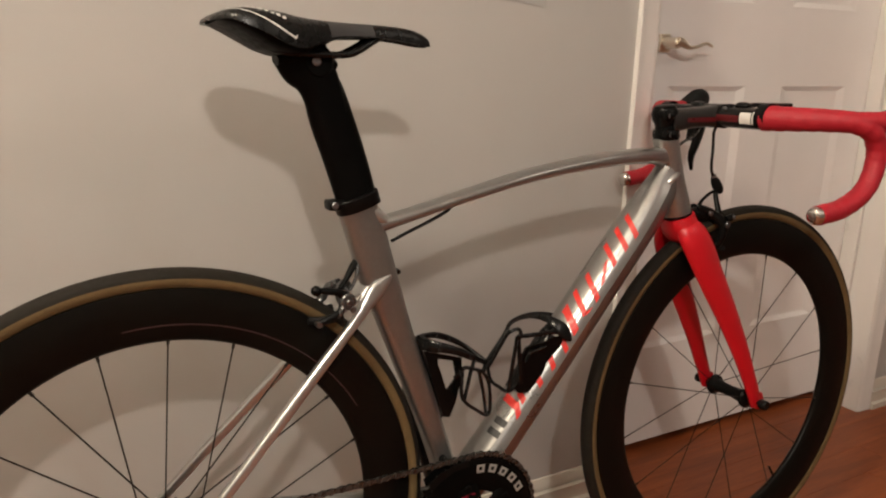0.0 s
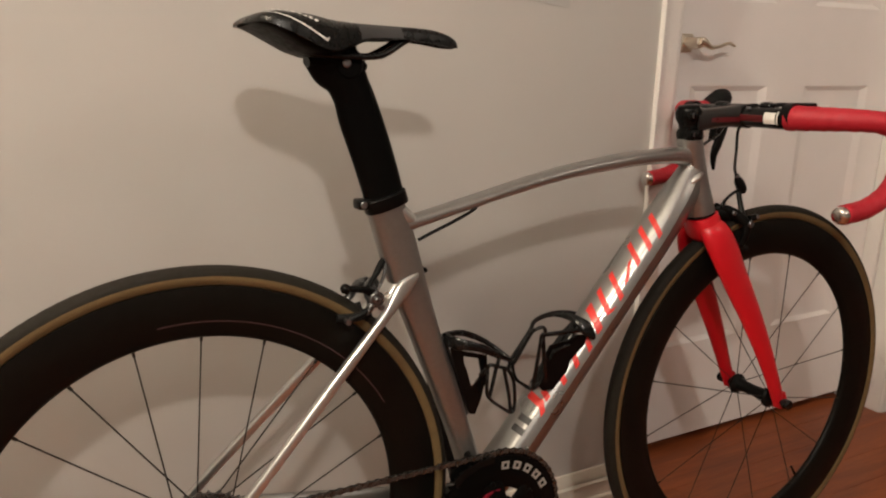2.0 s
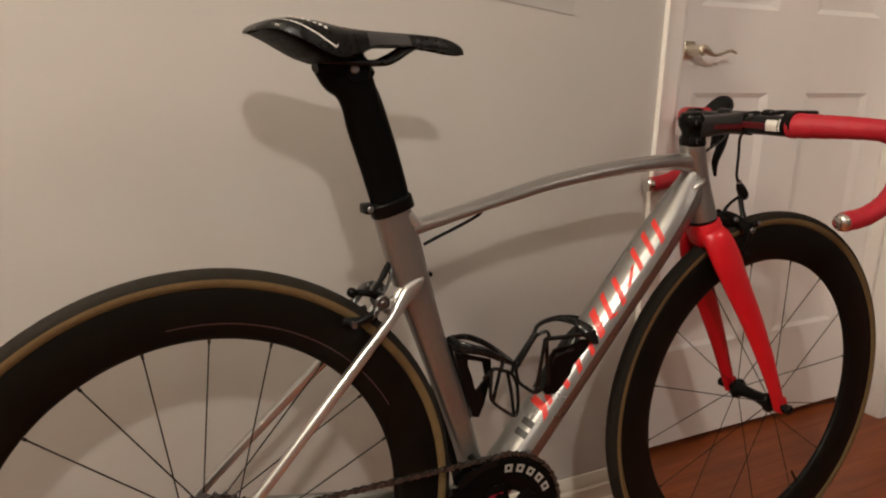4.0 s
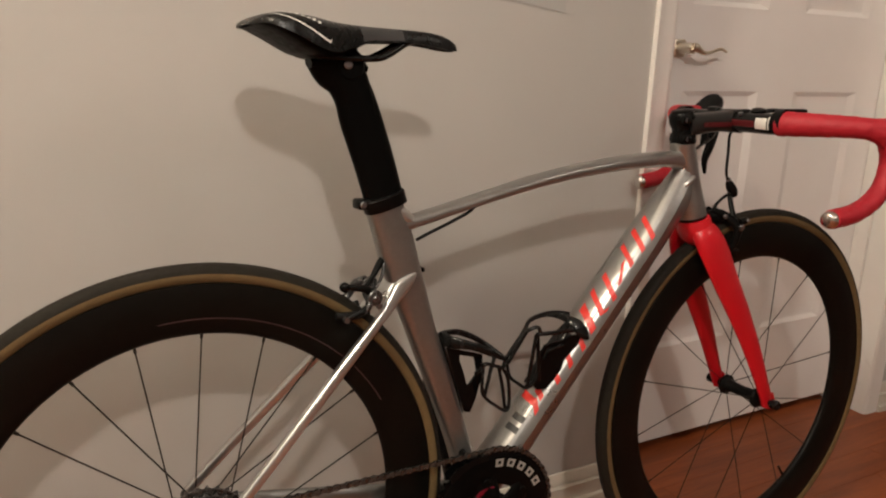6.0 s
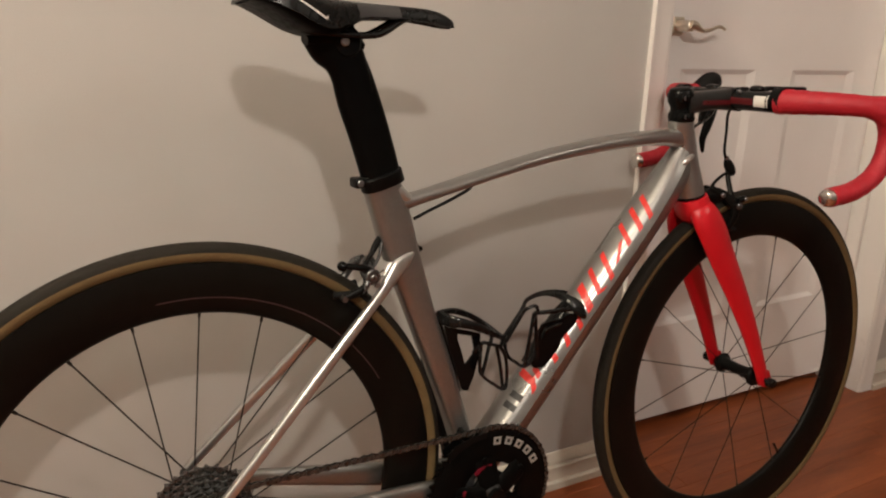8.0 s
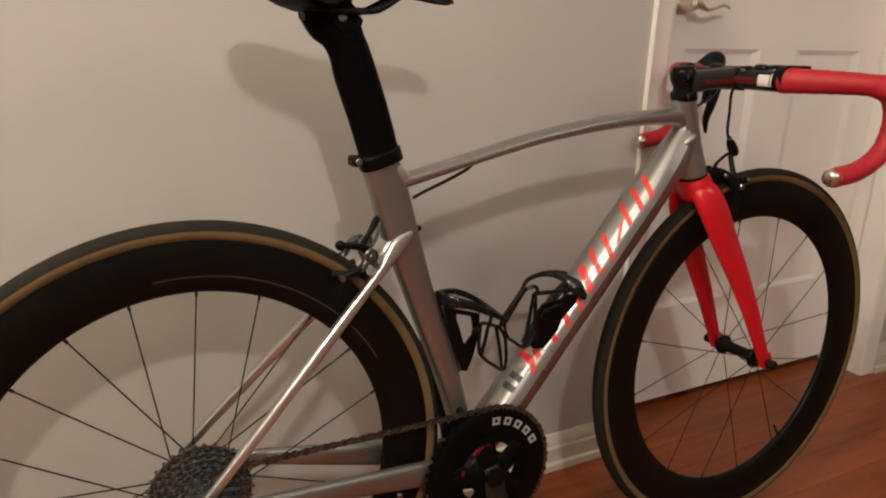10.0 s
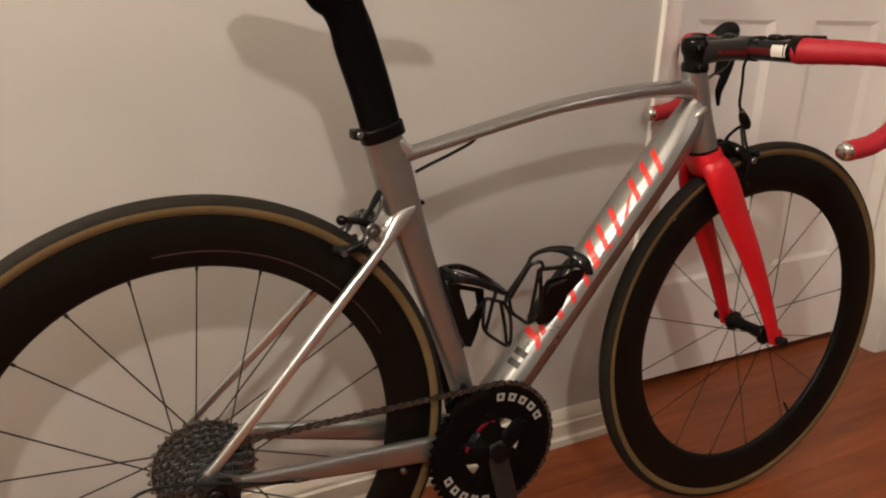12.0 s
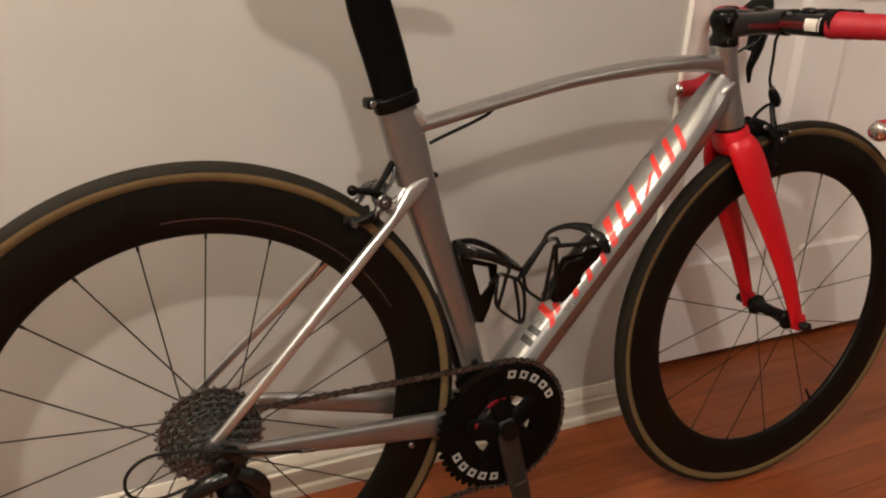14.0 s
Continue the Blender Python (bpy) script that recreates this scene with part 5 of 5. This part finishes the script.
# front derailleur
FD = [(0.322, 0.350), (0.338, 0.361), (0.362, 0.368), (0.385, 0.370), (0.385, 0.361), (0.362, 0.359), (0.342, 0.350), (0.326, 0.338)]
fd = part("front_derailleur", plate(bmesh.new(), FD, -0.0400, -0.0382), M_SATIN, bike, "black front derailleur beside the seat tube")
part("cage_plate", plate(bmesh.new(), FD, -0.0555, -0.0540), M_SATIN, fd)
part("arm", tube([(0.362, -0.020, 0.362, 0.006, 0.007), (0.360, -0.032, 0.362, 0.005, 0.006), (0.358, -0.040, 0.360, 0.004, 0.005)], n=10, ref=(1, 0, 0)), M_SATIN, fd)

# cassette
cassette = part("cassette", disc(bmesh.new(), 0.018, -0.058, -0.020, n=28, chamfer=0.001), M_CHAIN, bike, "steel cassette with stepped sprockets")
cassette.location = AXLE_R
TEETH = (32, 28, 25, 22, 20, 18, 16, 14, 13, 12, 11)
for i, n in enumerate(TEETH):
    y = -0.0195 - 0.00365 * i
    r = 0.0127 / (2 * math.sin(math.pi / n))
    cog = part("sprocket", toothed(bmesh.new(), n, r - 0.0021, r + 0.0020, r - 0.0027, y - 0.0015, y, turn=0.9 * i, slim=0.28), M_COG, cassette, smooth=20)
    # body in darker steel, which paints the shade in the gaps between teeth
    bmb = lathe(bmesh.new(), [(r * 0.74 if n > 13 else 0.015, y - 0.0012), (r - 0.0032, y - 0.0012), (r - 0.0032, y - 0.0003), (r * 0.74 if n > 13 else 0.015, y - 0.0003)], (0, 0, 0), 48, loop=True)
    part("sprocket_body", bmb, M_CHAIN, cog)
    bmx = bmesh.new()
    if i % 2 == 0 and n > 14:
        for k in range(5):
            a = 2 * math.pi * (k + 0.13 * i) / 5
            rod(bmx, (0.017 * math.cos(a), y - 0.0008, 0.017 * math.sin(a)), (r * 0.78 * math.cos(a), y - 0.0008, r * 0.78 * math.sin(a)), 0.0016, n=6)
        part("carrier", bmx, M_CHAIN, cassette)
    else:
        bmx.free()
part("lockring", disc(bmesh.new(), 0.0165, -0.0625, -0.0595, n=28, chamfer=0.0008, hole=0.010), M_SILVER, cassette)

# rear derailleur
mech = part("rear_derailleur", tube([(0.004, -0.076, 0.318, 0.009, 0.012), (0.006, -0.082, 0.304, 0.012, 0.015), (0.012, -0.090, 0.290, 0.013, 0.017), (0.022, -0.088, 0.270, 0.012, 0.016), (0.030, -0.080, 0.252, 0.010, 0.012)], n=16), M_MECH, bike, "black rear derailleur with cage and pulleys")
part("mech_body", plate(bmesh.new(), [(-0.010, 0.346), (0.004, 0.352), (0.022, 0.346), (0.028, 0.332), (0.033, 0.308), (0.050, 0.294), (0.057, 0.272), (0.030, 0.258), (0.000, 0.280), (-0.006, 0.305), (-0.012, 0.327)], -0.091, -0.074), M_BLACK, mech)
part("knuckle", tube([(0.006, -0.088, 0.318, 0.011, 0.012), (-0.014, -0.090, 0.314, 0.010, 0.011), (-0.032, -0.088, 0.304, 0.009, 0.010), (-0.042, -0.084, 0.288, 0.008, 0.009), (-0.040, -0.080, 0.270, 0.007, 0.008)], n=14), M_BLACK, mech)
part("mount_bolt", disc(bmesh.new(), 0.009, -0.0945, -0.072, (0.006, 0, 0.333), 18, 0.002), M_MECH, mech)
part("link", tube([(0.018, -0.092, 0.322, 0.007, 0.009), (0.034, -0.094, 0.312, 0.007, 0.011), (0.046, -0.088, 0.292, 0.007, 0.010), (0.044, -0.080, 0.270, 0.006, 0.008)], n=14), M_BLACK, mech)
part("barrel_adjuster", tube([(-0.030, -0.090, 0.318, 0.004), (-0.018, -0.090, 0.314, 0.0055), (-0.006, -0.088, 0.310, 0.0055)], n=12), M_MECH, mech)
for y in (-0.062, -0.046):
    out = [(0.020, 0.285), (0.036, 0.284), (0.050, 0.268), (0.066, 0.204), (0.072, 0.174), (0.064, 0.160), (0.050, 0.162), (0.044, 0.180), (0.030, 0.240), (0.018, 0.262)]
    part("cage_plate", plate(bmesh.new(), out, y, y + 0.002), M_MECH, mech)
for x, z in ((0.030, 0.262), (0.058, 0.176)):
    p = part("pulley", toothed(bmesh.new(), 11, 0.0195, 0.0235, 0.005, -0.0562, -0.0518), M_RUBBER, mech, smooth=20)
    p.location = (x, 0, z)
part("shift_cable", tube([(0.105, -0.0635, 0.311, 0.0020), (0.085, -0.074, 0.322, 0.0020), (0.058, -0.088, 0.336, 0.0020), (0.010, -0.094, 0.354, 0.0020), (-0.040, -0.094, 0.367, 0.0020), (-0.078, -0.094, 0.368, 0.0020), (-0.100, -0.094, 0.350, 0.0020), (-0.098, -0.094, 0.325, 0.0020), (-0.070, -0.092, 0.312, 0.0020), (-0.030, -0.090, 0.318, 0.0020)], n=10), M_RUBBER, bike, "black shift cable housing looped behind the axle")
part("cable_ferrule", tube([(0.118, -0.0605, 0.309, 0.0032), (0.098, -0.0665, 0.315, 0.0032)], n=12), M_STEEL, bike)
part("cable_stop", disc(bmesh.new(), 0.004, -0.050, -0.043, (0.255, 0, 0.272), 14, 0.001), M_STEEL, bike)
part("band_screw", disc(bmesh.new(), 0.0035, -0.006, 0.006, (0.3045, 0, 0.634), 10, 0.001), M_SATIN, bike)

# chain: links strung along their run
def chain_run():
    yc, yr = -0.0395, RING_Y
    rc, rr = 0.0345, 0.1008
    pts = []
    top = Vector((0, 0, 1))
    a_c, a_r = radians(97), radians(97)
    for k in range(26):
        a = radians(97 - 205 * k / 25)
        pts.append(Vector((BB[0] + rr * math.cos(a), yr, BB[2] + rr * math.sin(a))))
    pts.append(Vector((0.066, -0.054, 0.152)))
    pts += [Vector((0.058, -0.054, 0.1505)), Vector((0.040, -0.054, 0.160)), Vector((0.035, -0.054, 0.180)), Vector((0.050, -0.054, 0.225)), Vector((0.054, -0.054, 0.250)), Vector((0.046, -0.052, 0.276)), Vector((0.030, -0.048, 0.285)), Vector((0.010, -0.045, 0.292))]
    for k in range(14):
        a = radians(285 - 188 * k / 13)
        pts.append(Vector((rc * math.cos(a), yc, AXLE_Z + rc * math.sin(a))))
    return pts


def chain():
    run = chain_run()
    run.append(run[0])
    pitch = 0.0127
    out, carry = [], 0.0
    for a, b in zip(run, run[1:]):
        length = (b - a).length
        t = carry
        while t < length:
            out.append(a.lerp(b, t / length))
            t += pitch
        carry = t - length
    bm = bmesh.new()
    plate_out = [(-0.0063, 0.0), (-0.0083, 0.0026), (-0.0063, 0.0040), (-0.0035, 0.0033), (0, 0.0024), (0.0035, 0.0033), (0.0063, 0.0040), (0.0083, 0.0026), (0.0098, 0.0), (0.0083, -0.0026), (0.0063, -0.0040), (0.0035, -0.0033), (0, -0.0024), (-0.0035, -0.0033), (-0.0063, -0.0040), (-0.0083, -0.0026), (-0.0098, 0.0)][1:]
    for y0 in (-0.0028, 0.0018):
        plate(bm, plate_out, y0, y0 + 0.001)
    rod(bm, (-0.0063, -0.0031, 0), (-0.0063, 0.0031, 0), 0.0028, n=8)
    wide = finish("chain_link", bm, M_CHAIN, 30)
    bm = bmesh.new()
    for y0 in (-0.0017, 0.0008):
        plate(bm, plate_out, y0, y0 + 0.0009)
    rod(bm, (-0.0063, -0.0026, 0), (-0.0063, 0.0026, 0), 0.0028, n=8)
    slim = finish("chain_link", bm, M_CHAIN, 30)
    first = None
    for i, p in enumerate(out):
        q = out[(i + 1) % len(out)]
        d = q - p
        ob = new("chain" if first is None else "chain_link", wide if i % 2 else slim)
        m = Matrix.Translation((p + q) / 2) @ Matrix.Rotation(-math.atan2(d.z, d.x), 4, "Y") @ Matrix.Rotation(math.atan2(d.y, math.hypot(d.x, d.z)), 4, "Z")
        if first is None:
            first = ob
            ob.parent = bike
            tagged(ob, "oiled steel roller chain")
            ob.matrix_basis = m
            inv = m.inverted()
        else:
            ob.parent = first
            ob.matrix_basis = inv @ m


chain()

# ---------------------------------------------------------------- floor boards
floor = thing("floor", boxes(((X0 - 0.1, Y0 - 0.1, -0.08), (X1 + 0.1, 0.66, -0.006))), M_GAP, "red-brown varnished hardwood board floor", "floor", "structure", smooth=0)


def boards():
    rng = random.Random(7)
    width, y, row = 0.083, 0.64, 0
    shapes = {}
    while y > Y0:
        x = X0 - 0.08
        first = rng.uniform(0.15, 1.0)
        while x < X1:
            if row < 16:
                length = rng.choice((0.45, 0.6, 0.75, 0.9, 1.2))
            else:
                length = 1.8
            if first:
                length, first = round(first, 1) + 0.05, 0
            length = round(min(length, X1 + 0.08 - x), 3)
            w = width if row < 16 else 0.166
            key = (length, w)
            if key not in shapes:
                shapes[key] = finish("floor_board", boxes(((0.0002, -w + 0.0002, -0.012), (length - 0.0002, -0.0002, 0.0)), bevel=0.0004, seg=1), M_FLOOR, 0)
            ob = new("floor_board", shapes[key])
            ob.parent = floor
            ob.location = (x, y, 0.0 - rng.uniform(0, 0.0002))
            x += length
        y -= w
        row += 1


boards()
